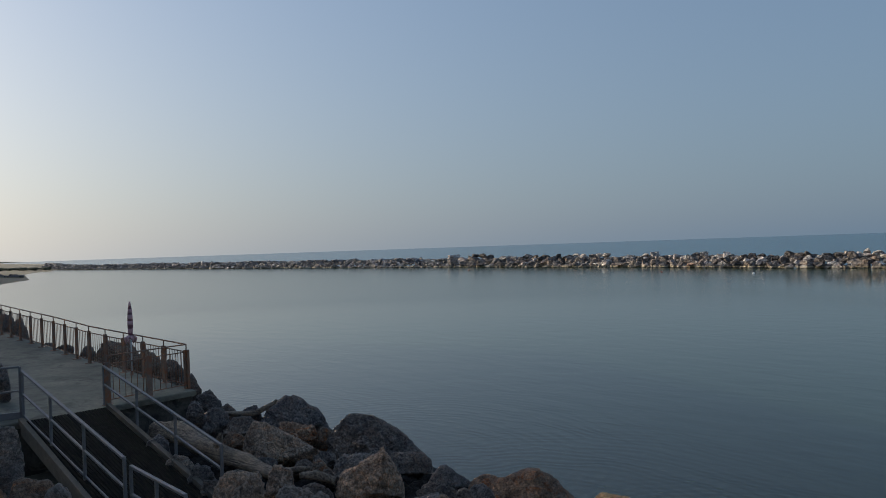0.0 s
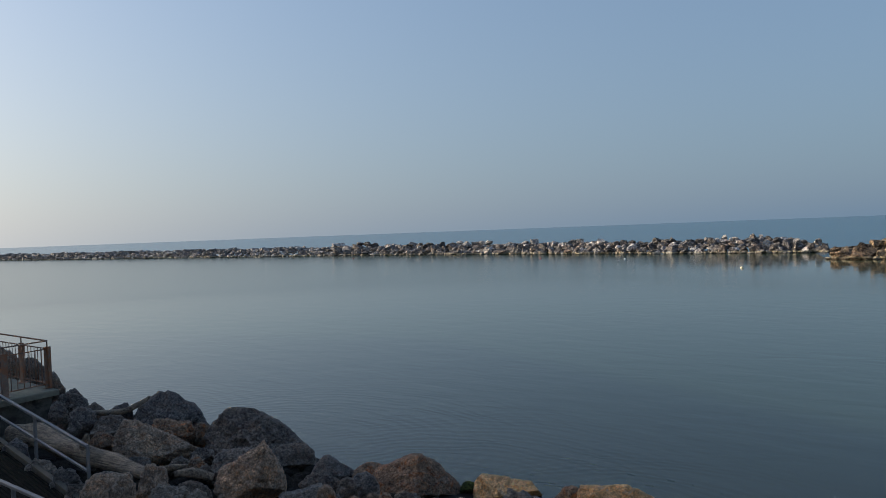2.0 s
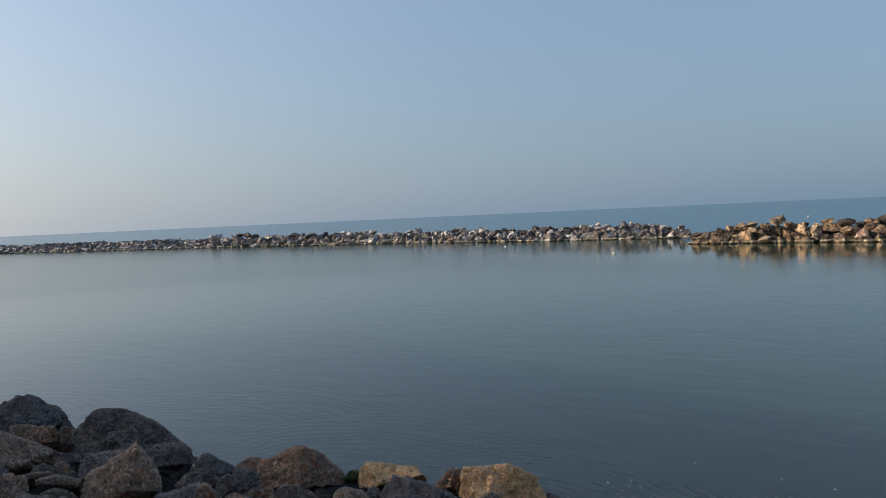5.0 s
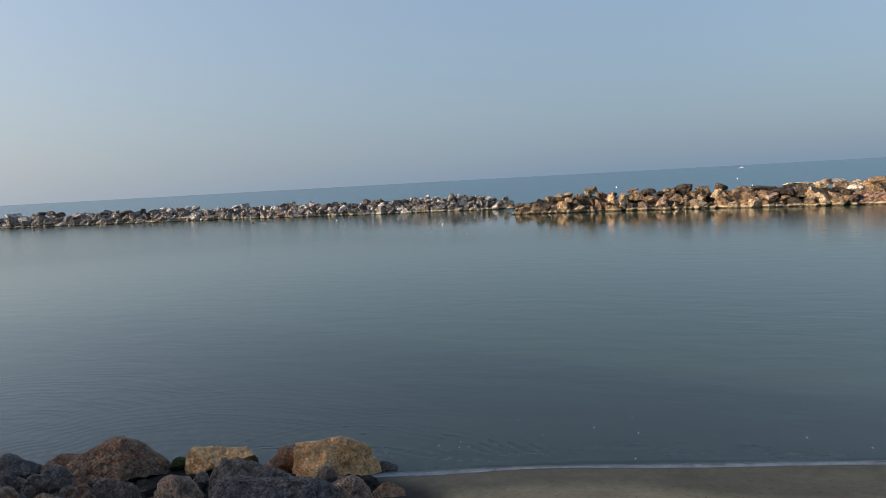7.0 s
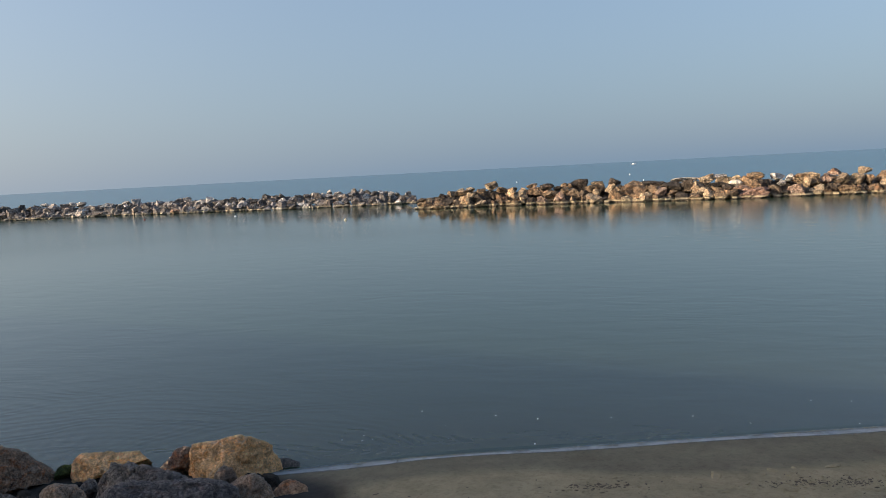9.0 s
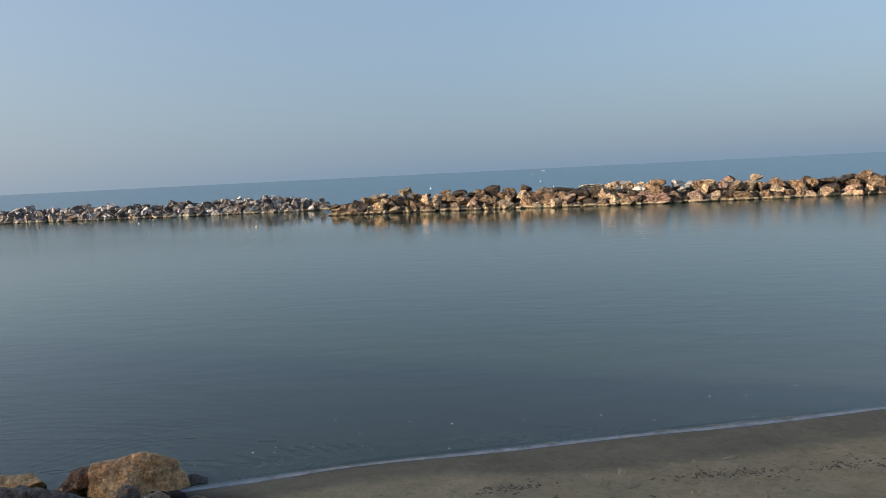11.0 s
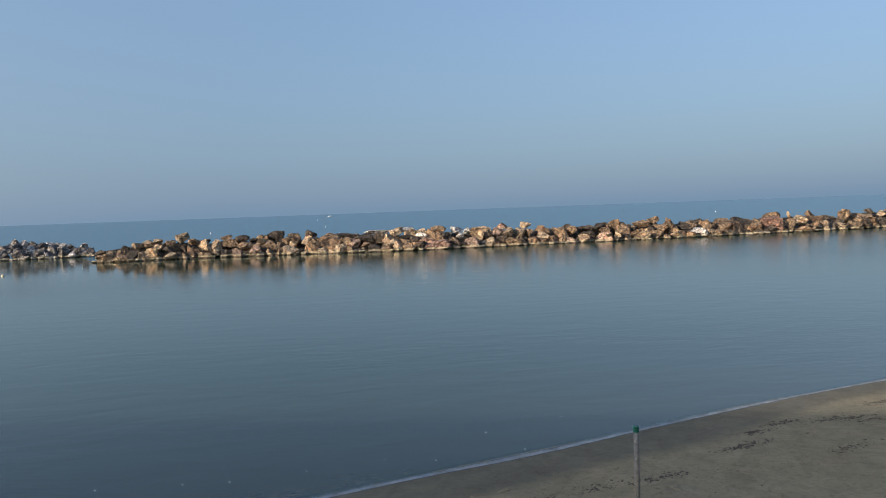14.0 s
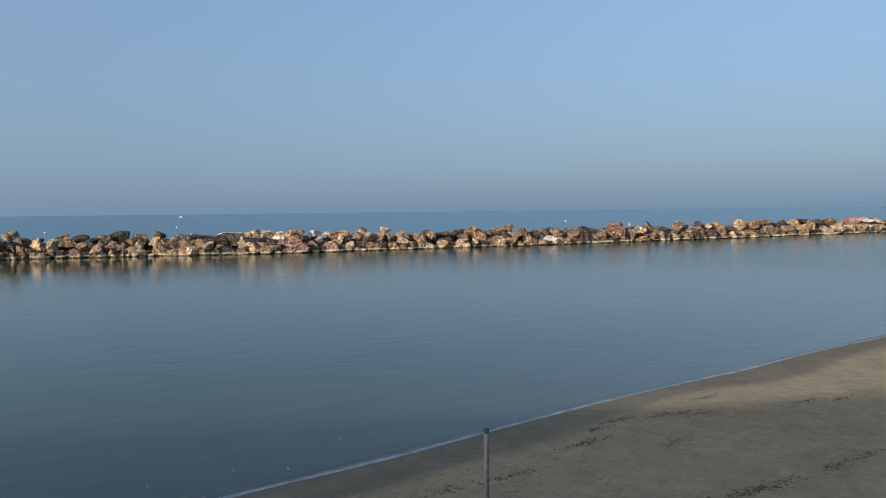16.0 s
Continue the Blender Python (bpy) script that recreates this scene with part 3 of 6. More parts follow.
def water_sheet(name, mat, outline, label):
    bm = bmesh.new()
    face = bm.faces.new([bm.verts.new((x, y, 0)) for x, y in outline])
    bmesh.ops.triangulate(bm, faces=[face])
    return tagged(part(name, bm, mat), label, "water", kind="structure")


lagoon_pts, lagoon_faces = polar_sheet(np.concatenate([np.arange(4, 40, 0.5), np.geomspace(40, 520, 60)]), 360)
me = mesh_of("water", np.column_stack([lagoon_pts, np.zeros(len(lagoon_pts))]), lagoon_faces, LAGOON)
depth = -ground_height(lagoon_pts)
layer(me, "shallow", np.clip(1 - depth / 0.8, 0, 1) ** 2.2 * 0.9)
tagged(new("water", me), "calm grey-blue lagoon water with fine ripples", "water", kind="structure")
far_side = [(900, -700), (4700, -1500), (4800, 0), (4200, 2300), (2500, 4100), (0, 4800), (-2500, 4100), (-1100, 1500), (-420, 800)]
sea = water_sheet("open_sea", SEA, [(x, y) for x, y in rim] + far_side, "blue open sea ruffled by wind, reaching the horizon")
sea.location.z = 0.006


def ribbon(line, inner, outer, rise):
    """A strip along a line, from inner to outer metres on its land side, lying on the ground."""
    pts = np.array(line, float)
    for _ in range(3):  # round the corners
        pts = np.concatenate([pts[:1], np.stack([0.75 * pts[:-1] + 0.25 * pts[1:], 0.25 * pts[:-1] + 0.75 * pts[1:]], 1).reshape(-1, 2), pts[-1:]])
    d = np.gradient(pts, axis=0)
    d /= np.hypot(*d.T)[:, None]
    nrm = np.stack([d[:, 1], -d[:, 0]], -1)
    s = np.arange(len(pts)) * 1.0
    a = pts + nrm * (inner(s))[:, None]
    b = pts + nrm * (outer(s))[:, None]
    cover = (0.0, 0.55, 0.95, 1.0, 0.0)
    rows = [a + (b - a) * k / 4 for k in range(5)]
    v = np.concatenate([np.column_stack([q, np.maximum(ground_height(q), 0.0) + rise]) for q in rows])
    n = len(pts)
    f = [(k * n + i, k * n + i + 1, (k + 1) * n + i + 1, (k + 1) * n + i) for k in range(4) for i in range(n - 1)]
    return v, f, np.repeat(cover, n)


edge_line = [p for p in SHORE if 4.5 < p[0] < 45]
v, f, cover = ribbon(edge_line, lambda s: -0.05 + 0.02 * np.sin(s * 0.37), lambda s: 0.26 + 0.06 * np.sin(s * 0.21) + 0.04 * np.sin(s * 0.53), 0.009)
me = mesh_of("foam_sheen_edge", v, f, FOAM_SHEEN)
layer(me, "cover", cover)
tagged(new("foam_sheen_edge", me), "pale film of foam and painted sky sheen along the waterline", "foam", kind="structure")


def wavelet():
    """The last small wave, a low smooth ridge of water along the beach."""
    pts = np.array(edge_line, float)
    for _ in range(3):
        pts = np.concatenate([pts[:1], np.stack([0.75 * pts[:-1] + 0.25 * pts[1:], 0.25 * pts[:-1] + 0.75 * pts[1:]], 1).reshape(-1, 2), pts[-1:]])
    d = np.gradient(pts, axis=0)
    d /= np.hypot(*d.T)[:, None]
    nrm = np.stack([d[:, 1], -d[:, 0]], -1)
    s = np.cumsum(np.hypot(*np.gradient(pts, axis=0).T))
    rows = []
    for out, up in ((-0.22, -0.004), (-0.16, 0.002), (-0.12, 0.006), (-0.09, 0.007), (-0.06, 0.005), (-0.03, -0.002)):
        k = 0.25 + 0.2 * np.sin(s * 0.7 + 1.0) * np.sin(s * 0.23)
        rows.append(np.column_stack([pts + nrm * (out + 0.03 * np.sin(s * 1.1))[:, None], up * k]))
    n = len(pts)
    f = [(k * n + i, k * n + i + 1, (k + 1) * n + i + 1, (k + 1) * n + i) for k in range(5) for i in range(n - 1)]
    return tagged(new("wavelet", mesh_of("wavelet", np.concatenate(rows), f, LAGOON, True)), "low smooth wavelet running along the beach", "wave", kind="structure")


wavelet()


def scatter(name, count, seed, spot, size, flat, mat, label, category, long=2.4):
    """Many small bits in one mesh of kind stuff."""
    rng = random.Random(seed)
    vs, fs = [], []
    for _ in range(count):
        x, y = spot(rng)
        z = max(0.0, float(ground_height(np.array([[x, y]]))[0]))
        k = size * rng.uniform(0.4, 1.2) * rng.choice((1, 1, 1, 2))
        a = rng.uniform(0, 6.28)
        v = boulder_shape(rng.randrange(30), 1, 6) * (k * rng.uniform(1, long), k, k * flat)
        v = np.stack([v[:, 0] * math.cos(a) - v[:, 1] * math.sin(a) + x, v[:, 0] * math.sin(a) + v[:, 1] * math.cos(a) + y, v[:, 2] + z + k * flat * 0.5], -1)
        fs += [(p + len(vs), q + len(vs), r + len(vs)) for p, q, r in BALLS[1][1]]
        vs += v.tolist()
    return tagged(new(name, mesh_of(name, vs, fs, mat)), label, category, kind="stuff")


def near_edge(lo, hi):
    def spot(rng):
        k = rng.uniform(0, len(edge_line) - 6.01)
        (ax, ay), (bx, by) = edge_line[int(k)], edge_line[int(k) + 1]
        x, y = ax + (bx - ax) * (k % 1), ay + (by - ay) * (k % 1)
        d = rng.uniform(lo, hi)
        return x - d * 0.64, y - d * 0.77
    return spot


def clusters(places, spread):
    def spot(rng):
        x, y = rng.choice(places)
        a, b = rng.gauss(0, spread * 2.2), rng.gauss(0, spread * 0.6)  # strewn along the shore
        return x + 0.77 * a + 0.64 * b, y - 0.64 * a + 0.77 * b
    return spot


scatter("foam_fleck", 22, 3, near_edge(-2.4, -0.15), 0.011, 0.3, FLECK, "white foam flecks floating near the waterline", "foam")
scatter("seaweed", 650, 4, near_edge(1.4, 7.5), 0.009, 0.4, WEED, "dark scraps of seaweed on the sand", "seaweed", 4.5)
scatter("seaweed", 3000, 8, clusters([(8.1, 6.7), (10.6, 4.2), (10.1, 4.7), (11.6, 3.3), (12.4, 2.4), (14.6, 1.3), (14.5, 1.35), (15.6, 1.25), (14.9, -0.4), (17.05, -0.1), (17.2, -0.5), (17.25, -1.0), (12.7, -2.0), (12.0, -1.2), (12.3, -1.5), (18.65, -3.4), (19.0, -4.2), (14.3, -3.5), (13.6, -2.9), (18.9, -1.15), (16.5, 0.8)], 0.13), 0.008, 0.5, WEED, "dark clumps of seaweed on the sand", "seaweed", 3.0)
scatter("sand_clod", 900, 9, clusters([(8.1, 6.7), (10.6, 4.2), (10.1, 4.7), (11.6, 3.3), (12.9, 1.6), (13.6, 0.6), (15.5, 0.4), (14.0, -1.6), (11.5, 0.8), (13.4, -2.6), (16.2, -3.4), (9.2, 4.2), (7.6, 5.4)], 0.3), 0.013, 0.5, SAND, "churned clods of sand round old footprints", "sand", 1.8)
scatter("sand_clod", 600, 6, near_edge(1.7, 7.5), 0.04, 0.25, SAND, "trampled clods of sand", "sand")


# ---- breakwaters ----
BW_SHAPES = [boulder_shape(500 + k, 2, 13, 0.07, 0.38, 0.72) for k in range(26)]
BW_MESH = [mesh_of("stone", v, BALLS[2][1], STONE_BW) for v in BW_SHAPES]
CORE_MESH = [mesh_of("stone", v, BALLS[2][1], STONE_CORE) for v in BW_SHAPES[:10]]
PALE_MESH = [mesh_of("stone", v, BALLS[2][1], STONE_TONES[4]) for v in BW_SHAPES[:8]]
BIG_SHAPES = [boulder_shape(700 + k, 3, 14, 0.08, 0.38, 0.74) for k in range(30)]
for k, v in enumerate(BIG_SHAPES):  # craggy broken faces
    crag = np.array([noise.fractal(Vector(q) * 2.3 + Vector((k * 5.3, 0, 0)), 0.7, 2.1, 4) - 0.6 * abs(noise.noise(Vector(q) * 1.9 - Vector((0, k * 3.7, 0)))) for q in v.tolist()])
    BIG_SHAPES[k] = np.clip(v * (1 + 0.13 * np.clip(crag - np.median(crag), -1.2, 0.9))[:, None], -1.03, 1.03)
BIG_MESH = {}


def along(line, s):
    """Place and direction s metres along a line."""
    for (ax, ay), (bx, by) in zip(line, line[1:]):
        length = math.hypot(bx - ax, by - ay)
        dx, dy = (bx - ax) / length, (by - ay) / length
        if s <= length:
            return ax + dx * s, ay + dy * s, dx, dy
        s -= length
    return bx, by, dx, dy


def stone_pose(x, y, z, hx, hy, hz, rng, spin=None):
    turn = Euler((rng.uniform(-0.35, 0.35), rng.uniform(-0.35, 0.35), rng.uniform(0, 6.28) if spin is None else spin))
    return Matrix.LocRotScale((x, y, z), turn, (hx, hy, hz))


def breakwater(name, line, label, step, rows, side, near, crest, seed, pale=0.04, covered=0.0, core=None):
    """Rows of stones heaped along a line of the waterline; the first stretch in single stones, the rest in one heap."""
    rng = random.Random(seed)
    thing = empty(name, (*line[0], 0))
    tagged(thing, label, "breakwater")
    back = Matrix.Translation((-line[0][0], -line[0][1], 0))
    total = sum(math.dist(a, b) for a, b in zip(line, line[1:]))
    single, vs, fs = 0, [], []
    for u, z, size in rows:
        s = rng.uniform(0, step)
        while s < total:
            grow = 1.0 + 0.5 * max(0.0, s - near[1]) / 200.0
            x, y, dx, dy = along(line, s)
            nx, ny = -dy * side, dx * side
            taper = min(1.0, 0.4 + s / 8.0)
            if u * taper < 0.1 + u * 0.3 and u > 1.2:
                s += step
                continue
            cx, cy = x + nx * u + rng.uniform(-0.4, 0.4), y + ny * u + rng.uniform(-0.4, 0.4)
            k = size * rng.uniform(0.72, 1.25)
            hx, hy, hz = k * rng.uniform(0.85, 1.35) * grow, k * rng.uniform(0.8, 1.1), k * rng.uniform(0.55, 0.85)
            zc = z * taper * crest(s) + rng.uniform(-0.18, 0.22)
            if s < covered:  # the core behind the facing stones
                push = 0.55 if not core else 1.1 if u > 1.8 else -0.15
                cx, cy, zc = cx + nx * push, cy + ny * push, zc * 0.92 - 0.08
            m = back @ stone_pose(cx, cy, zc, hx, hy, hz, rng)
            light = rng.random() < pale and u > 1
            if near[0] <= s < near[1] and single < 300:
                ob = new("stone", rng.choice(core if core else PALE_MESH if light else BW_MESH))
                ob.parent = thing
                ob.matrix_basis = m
                single += 1
            else:
                v = rng.choice(BW_SHAPES)
                v = v @ np.array(m.to_3x3()).T + np.array(m.translation)
                fs += [(a + len(vs), b + len(vs), c + len(vs)) for a, b, c in BALLS[2][1]]
                vs += v.tolist()
            s += step * grow * rng.uniform(0.8, 1.2)
    if vs:
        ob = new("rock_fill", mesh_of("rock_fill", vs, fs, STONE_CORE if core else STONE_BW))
        ob.parent = thing
        tagged(ob, kind="stuff")
    return thing


def bw_stone(x, y, z, half_width, half_height, tone):
    set_stone(RIGHT_BW, BW_RIGHT[0], x, y, z, half_width, half_height, tone)


def left_stone(x, y, z, half_width, half_height, tone):
    set_stone(LEFT_BW, BW_LEFT[0], x, y, z, half_width * 0.92, half_height, tone, GREY_TONES)


def set_stone(owner, root, x, y, z, half_width, half_height, tone, tones=()):
    """One stone of a breakwater, by the middle of its seen side."""
    k = STONE_COUNT[0] * 7 % 30
    STONE_COUNT[0] += 1
    mat = tones[tone] if tone < len(tones) else STONE_TONES[tone]
    if (k, mat.name) not in BIG_MESH:
        BIG_MESH[k, mat.name] = mesh_of("stone", BIG_SHAPES[k], BALLS[3][1], mat)
    ob = new("stone", BIG_MESH[k, mat.name])
    ob.parent = owner
    tilt = 0.18 * math.sin(STONE_COUNT[0] * 2.4)
    turn = Matrix.Rotation(math.atan2(y, x) - math.pi / 2, 4, "Z") @ Matrix.Rotation(tilt, 4, "Y")
    top, low = z + half_height, z - half_height
    if low < 0.45:  # the lowest stones stand in the water
        low = -0.35
    z, half_height = (top + low) / 2, (top - low) / 2
    deep = 0.5 * (half_width + half_height) * 1.1
    ob.matrix_basis = Matrix.Translation((x - root[0], y - root[1], z)) @ turn @ Matrix.Diagonal((half_width * 1.0, deep, half_height * 1.0, 1))


STONE_COUNT = [0]
ROWS_LEFT = [(0.3, 0.1, 0.56), (0.9, 0.5, 0.56), (1.5, 0.9, 0.56), (2.1, 1.25, 0.56), (2.8, 1.6, 0.58), (3.6, 1.8, 0.58), (4.5, 1.5, 0.62)]
INNER_BW = [(0.9, 0.1, 0.5), (1.6, 0.45, 0.6), (2.0, 0.3, 0.8), (3.1, 0.85, 0.8), (4.2, 1.3, 0.8), (5.3, 1.35, 0.8), (6.5, 0.7, 0.9)]
RIGHT_BW = breakwater("breakwater", BW_RIGHT, "heaped brown and tan quarry-stone breakwater standing in the sea", 1.15, INNER_BW, 1, (0, 12), lambda s: 1.0 + 0.08 * math.sin(s * 0.21), 11, covered=75, core=CORE_MESH)
bw_stone(57.6, 74.5, 0.39, 1.01, 0.65, 1)
bw_stone(57.9, 74.1, 0.61, 0.47, 0.58, 2)
bw_stone(58.9, 72.7, 0.21, 1.18, 0.51, 1)
bw_stone(58.0, 75.7, 1.06, 0.62, 0.35, 0)
bw_stone(59.2, 73.5, 0.81, 0.76, 0.41, 1)
bw_stone(60.1, 73.8, 1.39, 0.56, 0.39, 0)
bw_stone(59.8, 72.2, 0.75, 0.57, 0.58, 0)
bw_stone(61.1, 73.2, 1.64, 0.58, 0.46, 2)
bw_stone(62.1, 72.7, 1.89, 0.77, 0.52, 2)
bw_stone(63.1, 72.0, 2.07, 0.77, 0.39, 2)
bw_stone(61.0, 70.9, 0.71, 1.01, 0.87, 2)
bw_stone(60.1, 71.3, 0.61, 0.44, 0.45, 2)
bw_stone(59.8, 70.8, 0.09, 0.40, 0.33, 1)
bw_stone(60.4, 70.1, -0.03, 0.44, 0.28, 1)
bw_stone(62.2, 70.9, 1.38, 0.64, 0.52, 2)
bw_stone(62.8, 69.7, 1.11, 0.95, 0.51, 0)
bw_stone(61.9, 68.4, 0.30, 0.93, 0.59, 2)
bw_stone(65.3, 70.0, 2.39, 0.90, 0.63, 2)
bw_stone(63.8, 70.4, 1.90, 0.58, 0.39, 1)
bw_stone(63.8, 69.4, 1.53, 0.57, 0.39, 0)
bw_stone(64.1, 68.2, 1.27, 0.69, 0.51, 0)
bw_stone(62.8, 67.0, 0.29, 0.56, 0.50, 1)
bw_stone(62.6, 67.6, 0.48, 0.43, 0.44, 0)
bw_stone(63.8, 66.7, 0.64, 0.81, 0.82, 1)
bw_stone(63.4, 66.2, -0.09, 0.62, 0.25, 1)
bw_stone(65.6, 66.5, 1.33, 0.88, 0.93, 2)
bw_stone(66.2, 65.3, 1.32, 0.75, 0.83, 2)
bw_stone(64.4, 65.2, 0.26, 1.01, 0.57, 1)
bw_stone(65.5, 68.3, 1.91, 0.70, 0.39, 1)
bw_stone(64.5, 64.2, 0.17, 0.25, 0.41, 0)
bw_stone(68.1, 65.4, 2.25, 0.76, 0.30, 1)
bw_stone(67.5, 64.4, 1.59, 1.19, 0.58, 1)
bw_stone(68.8, 63.4, 1.99, 0.94, 0.51, 0)
bw_stone(69.1, 62.0, 1.84, 0.56, 0.32, 0)
bw_stone(67.9, 62.0, 1.15, 1.05, 0.50, 1)
bw_stone(66.3, 61.9, 0.45, 0.73, 0.62, 3)
bw_stone(65.7, 63.2, 0.48, 0.80, 0.38, 0)
bw_stone(65.5, 62.9, 0.09, 0.73, 0.31, 1)
bw_stone(67.6, 60.5, 0.65, 0.85, 0.81, 3)
bw_stone(67.2, 60.0, 0.02, 0.79, 0.25, 2)
bw_stone(69.8, 61.6, 2.08, 0.58, 0.38, 1)
bw_stone(69.1, 60.8, 1.54, 0.50, 0.38, 1)
bw_stone(71.1, 60.3, 2.19, 1.19, 0.73, 0)
bw_stone(70.1, 60.8, 2.06, 0.31, 0.38, 1)
bw_stone(69.3, 59.5, 1.18, 0.86, 0.63, 1)
bw_stone(68.1, 58.6, 0.41, 0.61, 0.56, 2)
bw_stone(69.3, 58.3, 0.89, 0.61, 0.68, 1)
bw_stone(68.8, 57.5, 0.53, 0.42, 0.49, 1)
bw_stone(68.5, 57.7, 0.04, 0.60, 0.25, 1)
bw_stone(72.1, 58.0, 2.14, 0.93, 0.38, 2)
bw_stone(71.0, 58.0, 1.58, 0.93, 0.57, 1)
bw_stone(70.7, 57.0, 1.25, 0.55, 0.44, 2)
bw_stone(69.4, 56.6, 0.44, 0.96, 0.68, 2)
bw_stone(71.5, 56.9, 1.65, 0.43, 0.44, 0)
bw_stone(73.3, 56.3, 2.26, 0.77, 0.61, 0)
bw_stone(72.6, 55.0, 1.69, 0.41, 0.31, 0)
bw_stone(72.1, 55.8, 1.50, 0.92, 0.69, 2)
bw_stone(71.0, 54.2, 0.57, 1.10, 0.80, 1)
bw_stone(69.5, 55.8, -0.05, 0.50, 0.20, 2)
bw_stone(73.1, 53.5, 1.32, 1.64, 1.05, 1)
bw_stone(70.9, 52.9, 0.31, 0.60, 0.49, 2)
bw_stone(71.3, 52.1, 0.13, 0.71, 0.30, 2)
bw_stone(74.8, 51.9, 1.92, 1.28, 0.37, 0)
bw_stone(73.5, 51.8, 1.39, 0.55, 0.43, 1)
bw_stone(72.0, 50.9, 0.41, 0.77, 0.67, 2)
bw_stone(73.7, 50.9, 1.26, 0.72, 0.55, 1)
bw_stone(73.8, 50.1, 1.12, 0.78, 0.53, 3)
bw_stone(72.6, 49.4, 0.32, 0.94, 0.48, 1)
bw_stone(75.2, 49.7, 1.59, 1.33, 0.68, 0)
bw_stone(73.9, 48.6, 0.87, 0.66, 0.36, 1)
bw_stone(73.1, 48.1, 0.01, 0.71, 0.22, 1)
bw_stone(77.0, 49.1, 2.27, 1.59, 0.27, 4)
bw_stone(75.6, 48.0, 1.55, 0.90, 0.68, 0)
bw_stone(73.8, 47.2, 0.49, 0.88, 0.44, 0)
bw_stone(74.2, 46.6, 0.06, 1.70, 0.20, 2)
bw_stone(76.0, 46.6, 1.36, 1.14, 0.85, 2)
bw_stone(74.3, 46.0, 0.45, 0.82, 0.34, 1)
bw_stone(77.6, 46.4, 2.16, 0.97, 0.56, 2)
bw_stone(78.5, 45.5, 2.46, 0.92, 0.37, 4)
bw_stone(77.8, 44.6, 1.90, 0.84, 0.61, 2)
bw_stone(77.0, 45.1, 1.50, 1.26, 0.37, 0)
bw_stone(75.3, 44.9, 0.57, 1.29, 0.84, 2)
bw_stone(75.6, 43.2, 0.45, 1.05, 0.60, 1)
bw_stone(76.3, 44.1, 1.01, 0.89, 0.36, 1)
bw_stone(76.9, 43.3, 1.18, 0.83, 0.61, 0)
bw_stone(78.1, 43.3, 1.67, 1.02, 0.43, 4)
bw_stone(79.1, 43.5, 2.25, 0.55, 0.33, 2)
bw_stone(78.4, 44.1, 2.12, 0.73, 0.37, 2)
bw_stone(76.3, 42.0, 0.51, 0.82, 0.60, 0)
bw_stone(77.6, 42.1, 1.00, 1.01, 0.45, 3)
bw_stone(77.8, 40.9, 0.49, 1.77, 0.64, 5)
bw_stone(79.0, 41.9, 1.50, 1.14, 0.67, 1)
bw_stone(80.5, 42.0, 2.24, 0.98, 0.56, 1)
bw_stone(79.2, 42.7, 1.96, 0.73, 0.49, 1)
bw_stone(79.5, 40.7, 1.41, 0.72, 0.61, 0)
bw_stone(79.5, 39.2, 0.83, 0.83, 0.57, 1)
bw_stone(78.5, 38.6, 0.22, 0.47, 0.24, 1)
bw_stone(81.7, 40.1, 2.15, 0.80, 0.44, 4)
bw_stone(82.2, 39.0, 2.00, 0.55, 0.44, 4)
bw_stone(80.8, 39.2, 1.49, 0.48, 0.37, 4)
bw_stone(80.5, 37.7, 0.66, 1.19, 0.69, 3)
bw_stone(83.3, 37.8, 1.82, 1.53, 0.69, 2)
bw_stone(82.3, 37.2, 1.39, 0.49, 0.68, 2)
bw_stone(83.1, 36.8, 1.59, 0.61, 0.81, 1)
bw_stone(84.2, 35.9, 1.70, 0.80, 0.63, 3)
bw_stone(86.1, 35.7, 2.44, 0.75, 0.43, 3)
bw_stone(85.0, 34.5, 1.53, 0.93, 0.76, 2)
bw_stone(83.2, 34.7, 0.87, 0.73, 0.43, 1)
bw_stone(81.7, 35.8, 0.54, 0.84, 0.64, 2)
bw_stone(81.9, 34.7, 0.32, 0.60, 0.37, 1)
bw_stone(83.8, 33.5, 0.55, 1.27, 0.54, 1)
bw_stone(86.1, 33.3, 1.59, 0.81, 0.63, 2)
bw_stone(87.9, 33.3, 2.40, 0.70, 0.45, 2)
bw_stone(86.6, 32.2, 1.49, 0.44, 0.57, 1)
bw_stone(84.6, 32.4, 0.73, 0.43, 0.37, 1)
bw_stone(85.4, 31.3, 0.53, 1.04, 0.54, 1)
bw_stone(88.0, 31.2, 1.60, 1.07, 0.77, 1)
bw_stone(87.1, 30.5, 1.05, 0.87, 0.51, 2)
bw_stone(86.0, 29.9, 0.42, 0.61, 0.38, 1)
bw_stone(90.5, 28.6, 1.95, 0.58, 0.42, 0)
bw_stone(89.1, 29.1, 1.47, 0.82, 0.58, 1)
bw_stone(88.8, 29.9, 1.67, 0.44, 0.39, 0)
bw_stone(90.2, 27.8, 1.52, 0.70, 0.58, 1)
bw_stone(91.7, 26.7, 1.70, 0.96, 0.35, 0)
bw_stone(88.0, 28.3, 0.70, 0.75, 0.57, 1)
bw_stone(88.3, 27.2, 0.40, 0.81, 0.33, 3)
bw_stone(89.4, 26.0, 0.53, 0.78, 0.55, 2)
bw_stone(87.1, 29.1, 0.58, 0.74, 0.50, 1)
bw_stone(90.8, 26.0, 1.07, 1.08, 0.39, 0)
bw_stone(93.0, 25.1, 1.72, 0.97, 0.59, 0)
bw_stone(91.4, 24.0, 0.63, 1.27, 0.65, 3)
bw_stone(92.8, 24.3, 1.43, 0.71, 0.39, 1)
